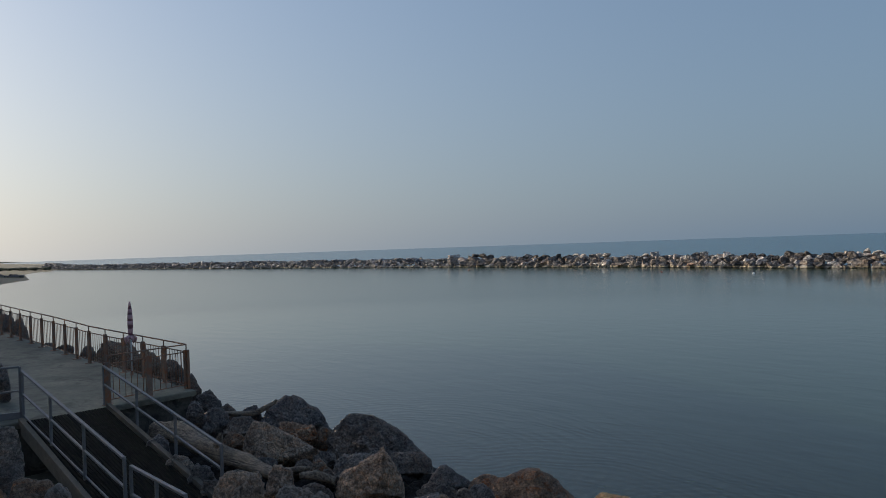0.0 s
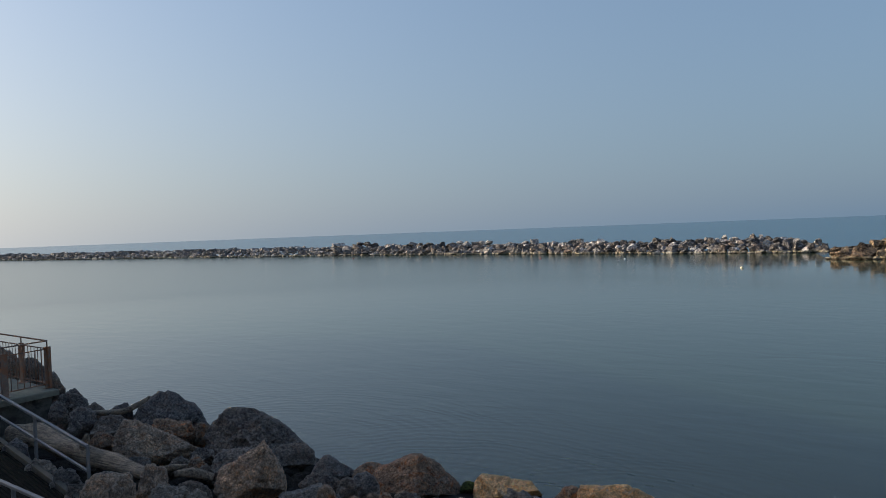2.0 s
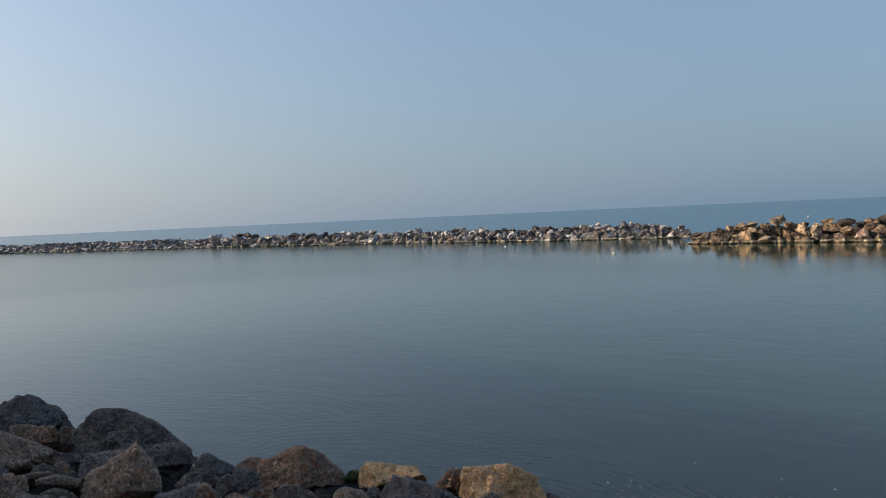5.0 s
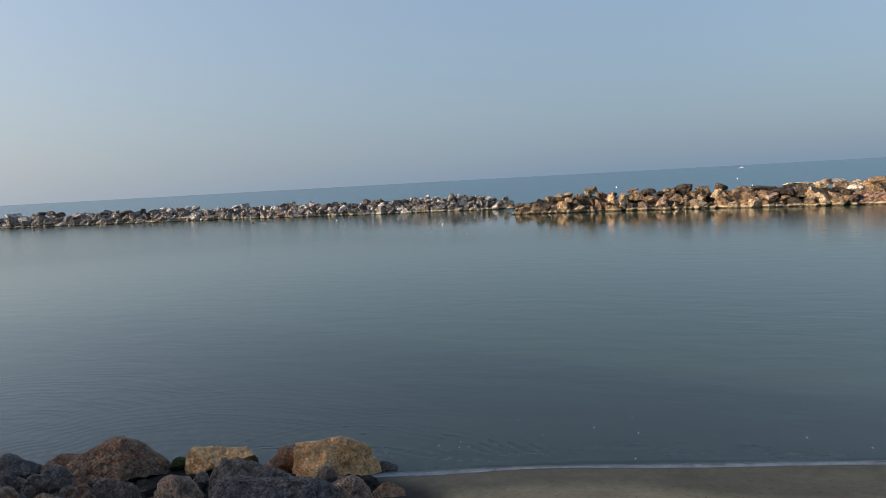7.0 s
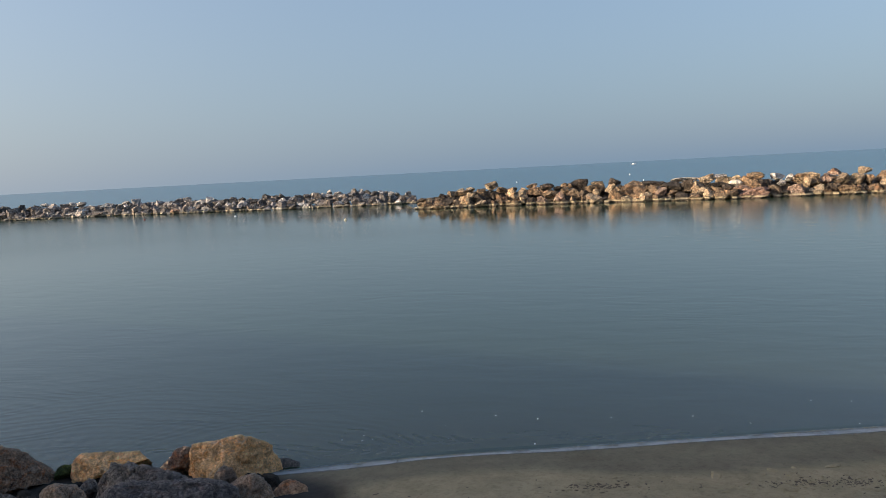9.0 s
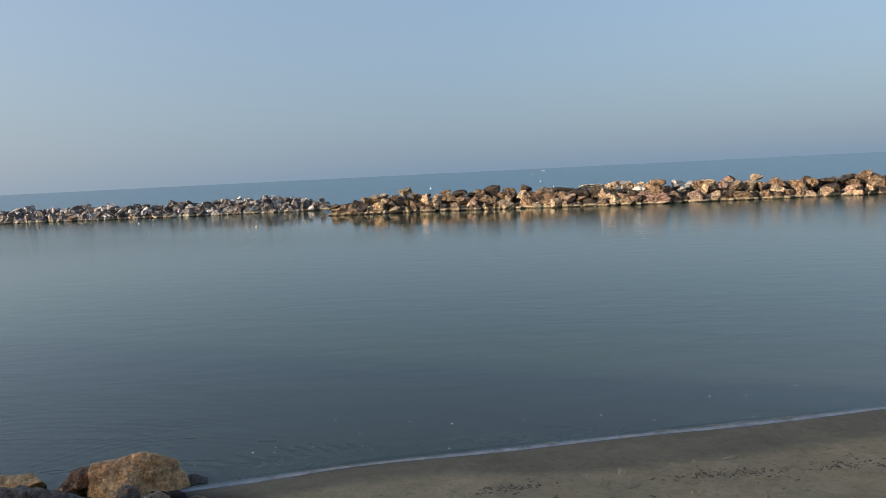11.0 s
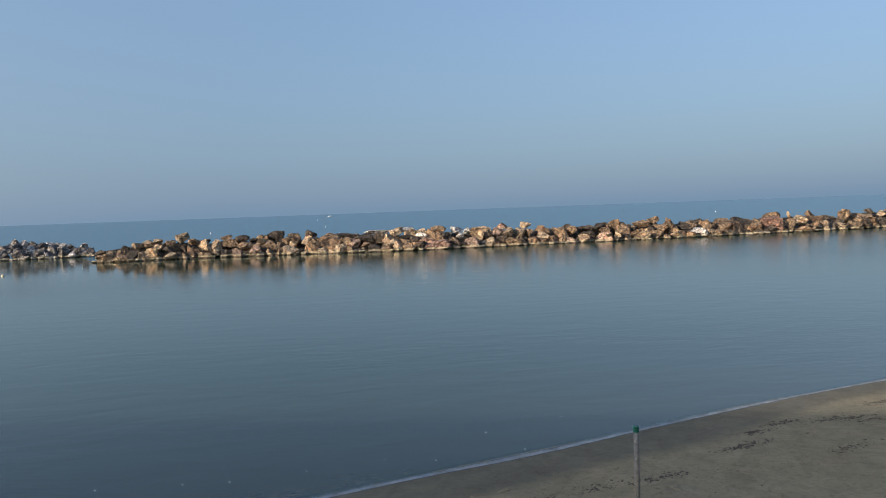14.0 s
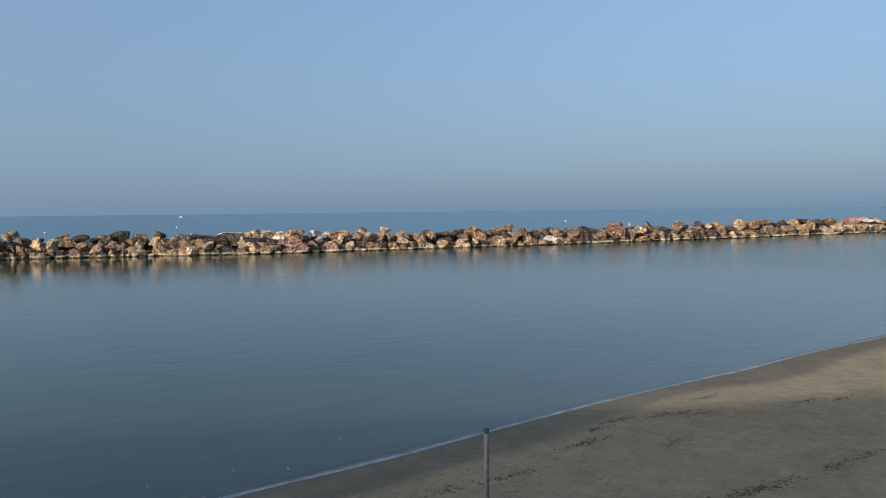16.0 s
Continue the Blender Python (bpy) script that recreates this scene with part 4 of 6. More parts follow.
bw_stone(94.5, 23.7, 1.94, 0.98, 0.67, 1)
bw_stone(94.4, 22.2, 1.33, 1.17, 0.93, 1)
bw_stone(92.2, 22.5, 0.65, 0.58, 0.63, 2)
bw_stone(92.5, 21.3, 0.34, 0.58, 0.30, 1)
bw_stone(97.2, 20.5, 1.93, 1.34, 0.57, 1)
bw_stone(98.8, 19.3, 2.28, 0.81, 0.52, 1)
bw_stone(94.4, 20.5, 0.80, 0.91, 0.60, 1)
bw_stone(95.5, 20.0, 1.08, 0.99, 0.33, 2)
bw_stone(94.5, 19.6, 0.52, 1.04, 0.64, 2)
bw_stone(96.7, 19.0, 1.31, 0.66, 0.41, 0)
bw_stone(95.7, 18.3, 0.54, 0.98, 0.67, 1)
bw_stone(97.4, 18.1, 1.27, 0.93, 0.68, 1)
bw_stone(99.0, 17.1, 1.55, 1.01, 1.10, 1)
bw_stone(95.9, 17.1, 0.32, 0.66, 0.36, 1)
bw_stone(100.1, 15.6, 1.43, 1.23, 0.49, 0)
bw_stone(98.3, 16.1, 0.87, 1.14, 0.55, 1)
bw_stone(97.5, 15.9, 0.44, 1.13, 0.54, 2)
bw_stone(101.0, 14.9, 1.62, 0.89, 0.49, 1)
bw_stone(102.3, 14.1, 1.95, 0.63, 0.40, 0)
bw_stone(102.1, 13.3, 1.51, 1.04, 0.73, 1)
bw_stone(100.1, 13.7, 0.71, 1.29, 0.55, 4)
bw_stone(98.3, 14.7, 0.39, 0.94, 0.41, 1)
bw_stone(100.2, 12.4, 0.53, 0.54, 0.53, 2)
bw_stone(102.4, 12.4, 1.41, 0.63, 0.50, 1)
bw_stone(103.5, 11.0, 1.23, 1.26, 1.07, 1)
bw_stone(104.0, 9.5, 0.95, 1.05, 0.93, 1)
bw_stone(101.0, 11.8, 0.50, 0.96, 0.38, 1)
bw_stone(106.1, 7.3, 1.05, 1.00, 1.02, 1)
bw_stone(110.8, 5.6, 2.33, 1.27, 0.50, 1)
bw_stone(108.1, 5.6, 1.12, 1.67, 1.18, 5)
bw_stone(109.3, 3.5, 1.00, 0.96, 0.98, 1)
bw_stone(112.4, 3.4, 2.38, 0.23, 0.46, 2)
bw_stone(111.8, 2.1, 1.47, 1.28, 0.84, 2)
bw_stone(114.9, 0.9, 2.45, 0.54, 0.47, 1)
bw_stone(109.6, 1.8, 0.44, 1.40, 0.38, 1)
bw_stone(113.6, -0.1, 1.48, 0.92, 0.62, 1)
bw_stone(111.3, 0.3, 0.72, 0.75, 0.61, 1)
bw_stone(112.5, -0.9, 0.74, 0.85, 0.70, 2)
bw_stone(117.4, -3.5, 1.80, 0.87, 1.13, 1)
bw_stone(114.3, -3.2, 0.60, 1.00, 0.47, 2)
bw_stone(118.5, -5.6, 1.40, 1.44, 0.73, 1)
bw_stone(115.8, -4.9, 0.65, 0.86, 0.53, 1)
bw_stone(118.0, -6.3, 1.04, 0.72, 0.81, 0)
bw_stone(121.6, -6.8, 2.35, 0.74, 0.42, 0)
bw_stone(121.9, -8.4, 1.96, 0.58, 0.50, 2)
bw_stone(123.1, -9.9, 1.77, 1.25, 0.85, 1)
bw_stone(118.5, -7.3, 0.88, 0.72, 0.65, 1)
bw_stone(119.3, -8.7, 0.71, 0.81, 0.66, 0)
bw_stone(121.2, -10.2, 0.93, 0.82, 0.84, 1)
bw_stone(121.8, -11.6, 0.62, 0.99, 0.50, 2)
bw_stone(126.7, -13.5, 1.82, 1.03, 1.05, 2)
bw_stone(123.5, -13.4, 0.63, 0.75, 0.60, 1)
bw_stone(128.7, -15.5, 1.77, 1.40, 0.89, 1)
bw_stone(125.3, -15.2, 0.56, 1.36, 0.61, 1)
bw_stone(131.9, -18.1, 2.08, 1.26, 0.64, 1)
bw_stone(129.3, -18.4, 0.89, 1.41, 0.99, 1)
bw_stone(134.2, -20.8, 2.01, 0.82, 0.65, 0)
bw_stone(132.4, -21.3, 0.95, 1.62, 0.83, 1)
bw_stone(136.8, -23.1, 2.03, 1.21, 0.76, 1)
bw_stone(138.9, -25.2, 2.14, 1.24, 0.58, 0)
bw_stone(134.5, -23.6, 0.88, 1.74, 0.84, 1)
bw_stone(137.7, -26.1, 1.35, 0.95, 1.16, 1)
bw_stone(141.2, -27.7, 2.08, 1.07, 0.59, 0)
bw_stone(138.8, -28.4, 0.74, 1.81, 0.87, 2)
bw_stone(143.7, -30.1, 2.11, 1.39, 0.71, 1)
bw_stone(141.7, -31.2, 0.90, 1.17, 1.00, 2)
bw_stone(148.3, -34.9, 2.00, 1.74, 0.94, 5)
bw_stone(144.2, -33.4, 0.99, 1.40, 0.61, 2)
bw_stone(146.1, -35.8, 0.84, 1.42, 0.93, 1)
bw_stone(151.8, -38.3, 2.09, 1.48, 0.54, 4)
bw_stone(147.2, -37.2, 0.81, 0.72, 0.73, 4)
bw_stone(149.2, -39.1, 0.75, 1.56, 0.95, 1)
bw_stone(153.8, -40.9, 1.77, 1.42, 0.66, 2)

LEFT_BW = breakwater("breakwater", BW_LEFT, "long dark quarry-stone breakwater curving back to the shore", 1.0, ROWS_LEFT, -1, (0, 22), lambda s: 1.0 + 0.08 * math.sin(s * 0.17) + 0.7 * max(0.0, (s - 345) / 60), 12, 0.05, 118)
left_stone(62.4, 98.9, 2.04, 0.71, 0.80, 1)
left_stone(63.1, 98.1, 2.07, 0.63, 0.56, 4)
left_stone(63.8, 97.1, 2.03, 0.55, 0.40, 0)
left_stone(64.3, 95.7, 1.55, 0.85, 0.55, 0)
left_stone(62.7, 96.2, 1.19, 0.62, 0.71, 2)
left_stone(61.2, 96.8, 0.76, 0.85, 0.63, 1)
left_stone(61.0, 95.7, 0.11, 0.54, 0.39, 2)
left_stone(63.0, 94.5, 0.58, 0.84, 0.70, 0)
left_stone(63.2, 93.9, 0.57, 0.53, 0.39, 2)
left_stone(63.7, 93.1, 0.04, 0.84, 0.31, 2)
left_stone(64.5, 94.0, 1.08, 0.69, 0.70, 1)
left_stone(65.9, 93.8, 1.60, 0.54, 0.39, 4)
left_stone(65.0, 92.6, 0.69, 0.69, 0.62, 0)
left_stone(65.3, 91.3, 0.35, 0.68, 0.49, 2)
left_stone(66.4, 92.9, 1.49, 0.46, 0.31, 0)
left_stone(66.4, 91.6, 0.97, 0.61, 0.39, 1)
left_stone(67.6, 91.6, 1.42, 0.54, 0.47, 4)
left_stone(66.6, 90.2, 0.45, 0.68, 0.46, 0)
left_stone(67.5, 90.0, 0.76, 0.61, 0.54, 0)
left_stone(66.9, 89.4, 0.25, 0.60, 0.35, 1)
left_stone(67.8, 88.6, 0.35, 0.68, 0.34, 0)
left_stone(37.1, 133.6, 1.99, 1.03, 0.44, 4)
left_stone(38.5, 132.0, 2.12, 0.93, 0.66, 2)
left_stone(35.9, 132.7, 1.24, 0.65, 0.66, 0)
left_stone(36.5, 131.0, 0.89, 0.83, 0.65, 1)
left_stone(37.3, 129.1, 0.69, 0.82, 0.83, 1)
left_stone(39.4, 128.1, 1.23, 1.35, 0.83, 0)
left_stone(38.5, 126.5, 0.39, 1.02, 0.55, 1)
left_stone(39.6, 125.0, 0.50, 0.71, 0.54, 1)
left_stone(41.0, 127.0, 1.73, 0.81, 0.73, 2)
left_stone(41.6, 125.1, 1.45, 0.89, 0.63, 2)
left_stone(40.6, 123.8, 0.53, 0.88, 0.63, 1)
left_stone(42.1, 123.2, 1.01, 1.23, 0.54, 1)
left_stone(41.7, 121.5, 0.32, 1.13, 0.44, 3)
left_stone(43.3, 124.4, 1.93, 0.89, 0.54, 1)
left_stone(44.4, 123.4, 2.20, 0.80, 0.47, 4)
left_stone(43.9, 121.4, 1.33, 0.87, 0.62, 1)
left_stone(42.8, 120.3, 0.59, 0.52, 0.62, 1)
left_stone(45.3, 120.2, 1.57, 1.13, 0.44, 2)
left_stone(44.8, 118.8, 0.96, 0.86, 0.44, 1)
left_stone(43.8, 118.4, 0.38, 1.11, 0.43, 1)
left_stone(46.6, 119.1, 1.95, 0.78, 0.58, 2)
left_stone(45.9, 117.2, 1.07, 0.68, 0.43, 0)
left_stone(45.3, 116.1, 0.47, 0.59, 0.43, 0)
left_stone(46.6, 115.7, 0.95, 0.67, 0.34, 1)
left_stone(47.7, 115.9, 1.44, 1.10, 0.60, 1)
left_stone(46.4, 114.6, 0.42, 0.92, 0.42, 0)
left_stone(47.2, 113.1, 0.46, 0.66, 0.51, 1)
left_stone(48.9, 114.7, 1.69, 0.76, 0.60, 0)
left_stone(49.3, 112.3, 1.09, 0.99, 0.64, 2)
left_stone(47.7, 112.0, 0.17, 0.66, 0.28, 1)
left_stone(49.9, 113.7, 1.87, 0.67, 0.34, 0)
left_stone(49.8, 109.8, 0.56, 0.97, 0.58, 1)
left_stone(50.7, 110.9, 1.43, 0.66, 0.42, 0)
left_stone(51.3, 109.2, 1.09, 0.98, 0.41, 0)
left_stone(50.9, 107.7, 0.35, 1.36, 0.41, 1)
left_stone(52.6, 110.1, 2.03, 0.82, 0.50, 0)
left_stone(52.6, 108.1, 1.33, 0.89, 0.58, 1)
left_stone(53.3, 108.4, 1.83, 0.73, 0.50, 0)
left_stone(54.1, 107.7, 2.04, 0.57, 0.45, 0)
left_stone(52.7, 105.7, 0.61, 1.19, 0.68, 1)
left_stone(53.6, 106.5, 1.35, 0.80, 0.49, 2)
left_stone(54.4, 104.9, 1.07, 0.80, 0.41, 1)
left_stone(54.1, 103.5, 0.26, 1.02, 0.48, 0)
left_stone(55.4, 104.7, 1.39, 0.80, 0.49, 1)
left_stone(55.8, 105.3, 1.83, 0.56, 0.33, 0)
left_stone(55.2, 102.0, 0.36, 0.70, 0.48, 2)
left_stone(56.7, 104.1, 1.78, 0.64, 0.33, 0)
left_stone(56.7, 102.5, 1.09, 0.79, 0.40, 1)
left_stone(57.6, 103.7, 2.03, 0.35, 0.42, 4)
left_stone(58.1, 102.7, 1.69, 0.87, 0.65, 1)
left_stone(57.4, 100.8, 0.68, 0.78, 0.64, 1)
left_stone(56.1, 101.1, 0.15, 0.78, 0.32, 1)
left_stone(59.7, 102.3, 2.29, 0.56, 0.41, 4)
left_stone(59.1, 101.5, 1.64, 0.95, 0.48, 2)
left_stone(57.9, 100.1, 0.68, 0.78, 0.67, 1)
left_stone(60.3, 100.8, 1.87, 0.79, 0.48, 2)
left_stone(59.3, 99.9, 1.17, 0.78, 0.48, 1)
left_stone(58.8, 98.3, 0.38, 0.77, 0.55, 1)
left_stone(58.1, 98.9, -0.18, 0.62, 0.24, 0)
left_stone(60.9, 99.3, 1.53, 0.88, 0.48, 1)
left_stone(60.0, 97.7, 0.68, 0.71, 0.47, 0)
left_stone(59.6, 97.3, 0.04, 0.78, 0.39, 1)
left_stone(2.6, 175.4, 2.32, 1.65, 0.72, 2)
left_stone(2.7, 172.9, 1.39, 1.86, 0.71, 1)
left_stone(2.1, 171.6, 0.78, 1.16, 0.59, 1)
left_stone(4.8, 171.3, 1.65, 1.62, 0.71, 2)
left_stone(4.9, 168.6, 0.74, 1.25, 0.70, 0)
left_stone(7.1, 169.0, 1.72, 1.60, 0.70, 1)
left_stone(7.7, 170.3, 2.53, 1.15, 0.59, 0)
left_stone(9.2, 168.5, 2.39, 1.25, 0.74, 0)
left_stone(6.8, 166.9, 0.78, 1.58, 0.76, 0)
left_stone(8.9, 165.5, 1.09, 1.56, 0.68, 1)
left_stone(8.8, 163.7, 0.38, 1.44, 0.45, 0)
left_stone(10.7, 165.9, 2.09, 1.01, 0.69, 0)
left_stone(10.8, 163.5, 1.18, 1.44, 0.68, 1)
left_stone(10.6, 161.7, 0.48, 0.88, 0.45, 2)
left_stone(11.9, 162.4, 1.21, 1.21, 0.78, 1)
left_stone(12.2, 160.7, 0.72, 1.09, 0.71, 0)
left_stone(14.0, 162.0, 1.87, 1.64, 0.60, 4)
left_stone(13.7, 158.6, 0.60, 1.39, 0.55, 0)
left_stone(14.6, 158.6, 1.00, 1.18, 0.88, 1)
left_stone(15.4, 159.8, 1.86, 0.65, 0.44, 2)
left_stone(16.3, 156.9, 1.10, 1.38, 1.08, 1)
left_stone(18.3, 157.3, 2.07, 1.49, 0.65, 1)
left_stone(17.7, 155.4, 1.11, 1.48, 0.54, 1)
left_stone(17.3, 154.1, 0.56, 1.05, 0.60, 2)
left_stone(19.5, 154.6, 1.74, 0.84, 0.75, 0)
left_stone(18.9, 152.3, 0.58, 1.14, 0.70, 0)
left_stone(21.5, 153.0, 1.81, 1.87, 0.74, 0)
left_stone(19.7, 151.5, 0.68, 0.82, 0.53, 1)
left_stone(20.8, 150.7, 0.88, 0.92, 0.84, 1)
left_stone(22.4, 149.8, 1.15, 1.33, 1.04, 1)
left_stone(22.8, 146.9, 0.28, 1.00, 0.41, 1)
left_stone(23.9, 150.3, 2.08, 0.72, 0.57, 0)
left_stone(25.3, 148.2, 1.79, 1.32, 0.52, 0)
left_stone(24.0, 147.6, 1.07, 1.01, 0.82, 0)
left_stone(25.8, 146.3, 1.33, 1.40, 0.82, 1)
left_stone(24.9, 144.8, 0.35, 1.68, 0.40, 1)
left_stone(26.0, 148.0, 2.11, 0.81, 0.31, 0)
left_stone(27.1, 147.3, 2.32, 1.01, 0.41, 2)
left_stone(28.1, 145.4, 2.05, 1.00, 0.57, 2)
left_stone(27.4, 144.0, 1.16, 1.38, 0.70, 1)
left_stone(26.1, 143.3, 0.55, 0.69, 0.50, 1)
left_stone(27.6, 141.1, 0.39, 0.78, 0.40, 1)
left_stone(29.7, 143.5, 2.05, 1.09, 0.46, 1)
left_stone(29.5, 140.8, 0.93, 1.45, 1.03, 1)
left_stone(30.8, 142.4, 2.15, 0.79, 0.44, 4)
left_stone(31.7, 141.6, 2.15, 1.08, 0.50, 4)
left_stone(31.1, 138.2, 0.72, 1.24, 0.78, 2)
left_stone(32.0, 139.0, 1.36, 1.15, 0.39, 1)
left_stone(32.4, 135.5, 0.41, 1.13, 0.48, 1)
left_stone(33.2, 137.1, 1.29, 1.14, 0.58, 1)
left_stone(34.3, 136.5, 1.58, 0.95, 0.58, 4)
left_stone(34.4, 134.1, 0.82, 1.42, 0.85, 1)
left_stone(34.6, 132.8, 0.60, 0.85, 0.72, 1)
left_stone(69.4, 100.6, 1.25, 0.86, 0.67, 1)
left_stone(69.4, 99.3, 0.57, 0.76, 0.57, 0)
left_stone(69.3, 98.2, 1.07, 0.84, 0.66, 2)
left_stone(69.3, 97.1, 0.40, 0.74, 0.47, 1)
left_stone(69.3, 96.2, 0.81, 0.74, 0.55, 0)
left_stone(69.2, 95.3, 0.32, 0.83, 0.46, 2)
left_stone(69.2, 94.2, 0.48, 0.73, 0.46, 1)
left_stone(69.1, 93.3, 0.15, 0.63, 0.36, 0)
left_stone(69.1, 92.4, 0.15, 0.54, 0.27, 1)
left_stone(69.3, 98.8, 0.15, 0.75, 0.38, 0)
left_stone(69.4, 101.8, 0.50, 0.87, 0.58, 0)
left_stone(69.5, 102.9, 1.09, 0.87, 0.68, 1)
left_stone(69.4, 100.4, 0.15, 0.76, 0.38, 1)



# ---- far shore ----
for k in range(9):
    x, y, size = -150 + 3.6 * k, 241 - 3.5 * k, 0.55 + 0.4 * (k * 7 % 5) / 4
    ob = new("far_rock", BW_MESH[k])
    ob.matrix_basis = Matrix.LocRotScale((x - 2, y - 2, 0.3), Euler((0.2 * k, 0, k)), (size * 1.6, size, size))
    tagged(ob, "dark rock at the end of the far sand spit", "rock", "rocks of the far spit")


def thicket():
    rng = random.Random(9)
    vs, fs = [], []
    for k in range(90):
        x, y = rng.uniform(-262, -186), 0
        y = 345 + (x + 190) * -0.75 + rng.uniform(-6, 6)
        s = rng.uniform(0.3, 0.8)
        v = boulder_shape(rng.randrange(30), 2, 5, 0.12) * (s * 1.8, s * 1.6, s) + (x, y, 1.0)
        fs += [(a + len(vs), b + len(vs), c + len(vs)) for a, b, c in BALLS[2][1]]
        vs += v.tolist()
    return tagged(new("thicket", mesh_of("thicket", vs, fs, BUSH)), "low dark shrubs behind the far beach", "shrubs", kind="stuff")


thicket()
v, f = polar_sheet(np.linspace(0.1, 1, 8), 24)
spit = new("far_coast", mesh_of("far_coast", np.column_stack([v * (160, 40), 7 * (1 - (v ** 2).sum(1)) - 1]), f, BUSH))
spit.matrix_basis = pose(-2130, 3400, 0, 0, 0, 31)
tagged(spit, "thin dark strip of distant coast on the horizon", "coast", kind="structure")


# ---- shore rocks ----
def shore_rock(x, y, z, hx, hy, hz, turn, seed, mat, faces=()):
    sub = 6 if hx > 0.6 else 5 if hx > 0.25 else 4
    v = boulder_shape(seed, sub, 5 if faces else 11, 0.022 if faces else 0.055, 0.98 if faces else 0.42, 1.3 if faces else 0.80, faces) * (hx, hy, hz)
    # weathered, broken surface
    amp, off = 0.075 * min(hx, hz) + 0.02, Vector((seed * 3.1, seed * 1.7, 0.0))
    out = v / np.linalg.norm(v, axis=1, keepdims=True)
    rough = np.array([noise.fractal(Vector(q) * 3.2 + off, 0.6, 2.2, 6) - 0.5 * noise.ridged_multi_fractal(Vector(q) * 1.7 + off, 0.9, 2.1, 3, 1.0, 2.0) + 0.4 for q in v.tolist()])
    pitted = np.array([noise.hetero_terrain(Vector(q) * 9.0 + off, 0.7, 2.1, 4, 0.4) - abs(noise.noise(Vector(q) * 6.0 - off)) for q in v.tolist()])
    v = v + out * (np.clip(rough, -1.2, 0.6) * amp + np.clip(pitted - np.median(pitted), -0.7, 0.5) * 0.028)[:, None]
    lo, hi = v.min(0), v.max(0)
    v = (v - (lo + hi) / 2) / ((hi - lo) / 2) * (hx, hy, hz)
    me = mesh_of("shore_rock", v, BALLS[sub][1], mat, True)
    ob = new("shore_rock", me)
    ob.matrix_basis = pose(x, y, z, 0, 0, turn)
    words = {ROCK_TAN: "tan-grey angular boulder of the rocky bank", ROCK_GREY: "grey-brown angular boulder of the rocky bank", ROCK_DARK: "dark grey weathered boulder of the rocky bank", ROCK_BROWN: "brown angular boulder of the rocky bank", ROCK_OCHRE: "ochre-yellow boulder at the edge of the beach", ROCK_WEED: "small boulder grown over with green weed"}
    return tagged(ob, words[mat], "rock", "boulders of the bank")


shore_rock(-4.01, 19.26, 0.53, 0.90, 0.72, 0.62, 12, 1, ROCK_DARK, [(163, -4, 0.95), (136, -9, 0.9), (82, -12, 0.93), (41, -8, 0.68), (16, -3, 0.8), (120, 45, 0.69), (50, 35, 0.64), (15, 50, 0.77), (-88, 45, 0.6)])
shore_rock(-1.61, 16.81, 0.42, 1.21, 0.91, 0.75, 5, 2, ROCK_DARK, [(176, -1, 0.99), (151, -7, 1.02), (79, -15, 0.84), (44, -10, 0.54), (28, -7, 0.55), (3, -1, 0.95), (160, 45, 0.64), (85, 48, 0.59), (40, 30, 0.46), (-35, 50, 0.74), (-76, 44, 0.73)])
shore_rock(-0.87, 15.66, 0.22, 0.51, 0.41, 0.37, 3, 3, ROCK_DARK, [(161, -6, 1.13), (84, -17, 0.87), (35, -10, 0.96), (10, -3, 0.94), (-6, 2, 1.02), (90, 30, 0.8), (60, 60, 0.75), (-89, 43, 0.66)])
shore_rock(-1.48, 13.50, 0.61, 0.64, 0.52, 0.68, 6, 4, ROCK_TAN, [(116, -10, 0.68), (32, -6, 0.92), (5, -1, 0.98), (135, 46, 0.25), (10, 48, 0.44), (-55, 45, 0.55), (-77, 42, 0.29)])
shore_rock(-1.85, 14.57, 0.42, 0.48, 0.38, 0.47, 7, 5, ROCK_GREY, [(158, -5, 1.1), (101, -12, 1.05), (87, -12, 0.95), (10, -2, 1.06), (100, 45, 0.7), (-90, 41, 0.17)])
shore_rock(-3.66, 16.27, 0.60, 0.95, 0.57, 0.66, 13, 6, ROCK_TAN, [(167, -2, 1.0), (157, -4, 1.0), (81, -10, 0.87), (47, -8, 0.41), (9, -2, 0.91), (150, 45, 0.73), (60, 50, 0.39), (-40, 50, 0.52), (-78, 40, 0.49)])
shore_rock(-3.53, 17.22, 0.45, 0.49, 0.30, 0.51, 12, 7, ROCK_BROWN, [(174, -1, 1.02), (92, -7, 1.01), (76, -7, 0.83), (32, -4, 1.01), (-3, 0, 0.98), (90, 30, 0.75), (60, 60, 0.78), (-91, 39, 0.3)])
shore_rock(-2.91, 17.24, 0.36, 0.18, 0.14, 0.44, 10, 8, ROCK_BROWN, [(169, -1, 0.98), (91, -4, 0.99), (72, -4, 1.02), (-2, 0, 0.98), (60, 45, 0.75), (-79, 38, 0.25)])
shore_rock(-4.92, 16.76, 0.40, 0.33, 0.27, 0.44, 16, 9, ROCK_BROWN, [(148, -4, 1.03), (115, -7, 1.01), (85, -8, 0.96), (62, -7, 0.98), (7, -1, 1.01), (100, 40, 0.7), (-92, 37, 0.08)])
shore_rock(-5.72, 18.08, 0.55, 0.36, 0.29, 0.62, 17, 10, ROCK_DARK, [(161, -2, 0.99), (119, -5, 1.01), (87, -5, 0.98), (61, -4, 0.97), (19, -2, 0.97), (90, 40, 0.72), (-80, 36, 0.26)])
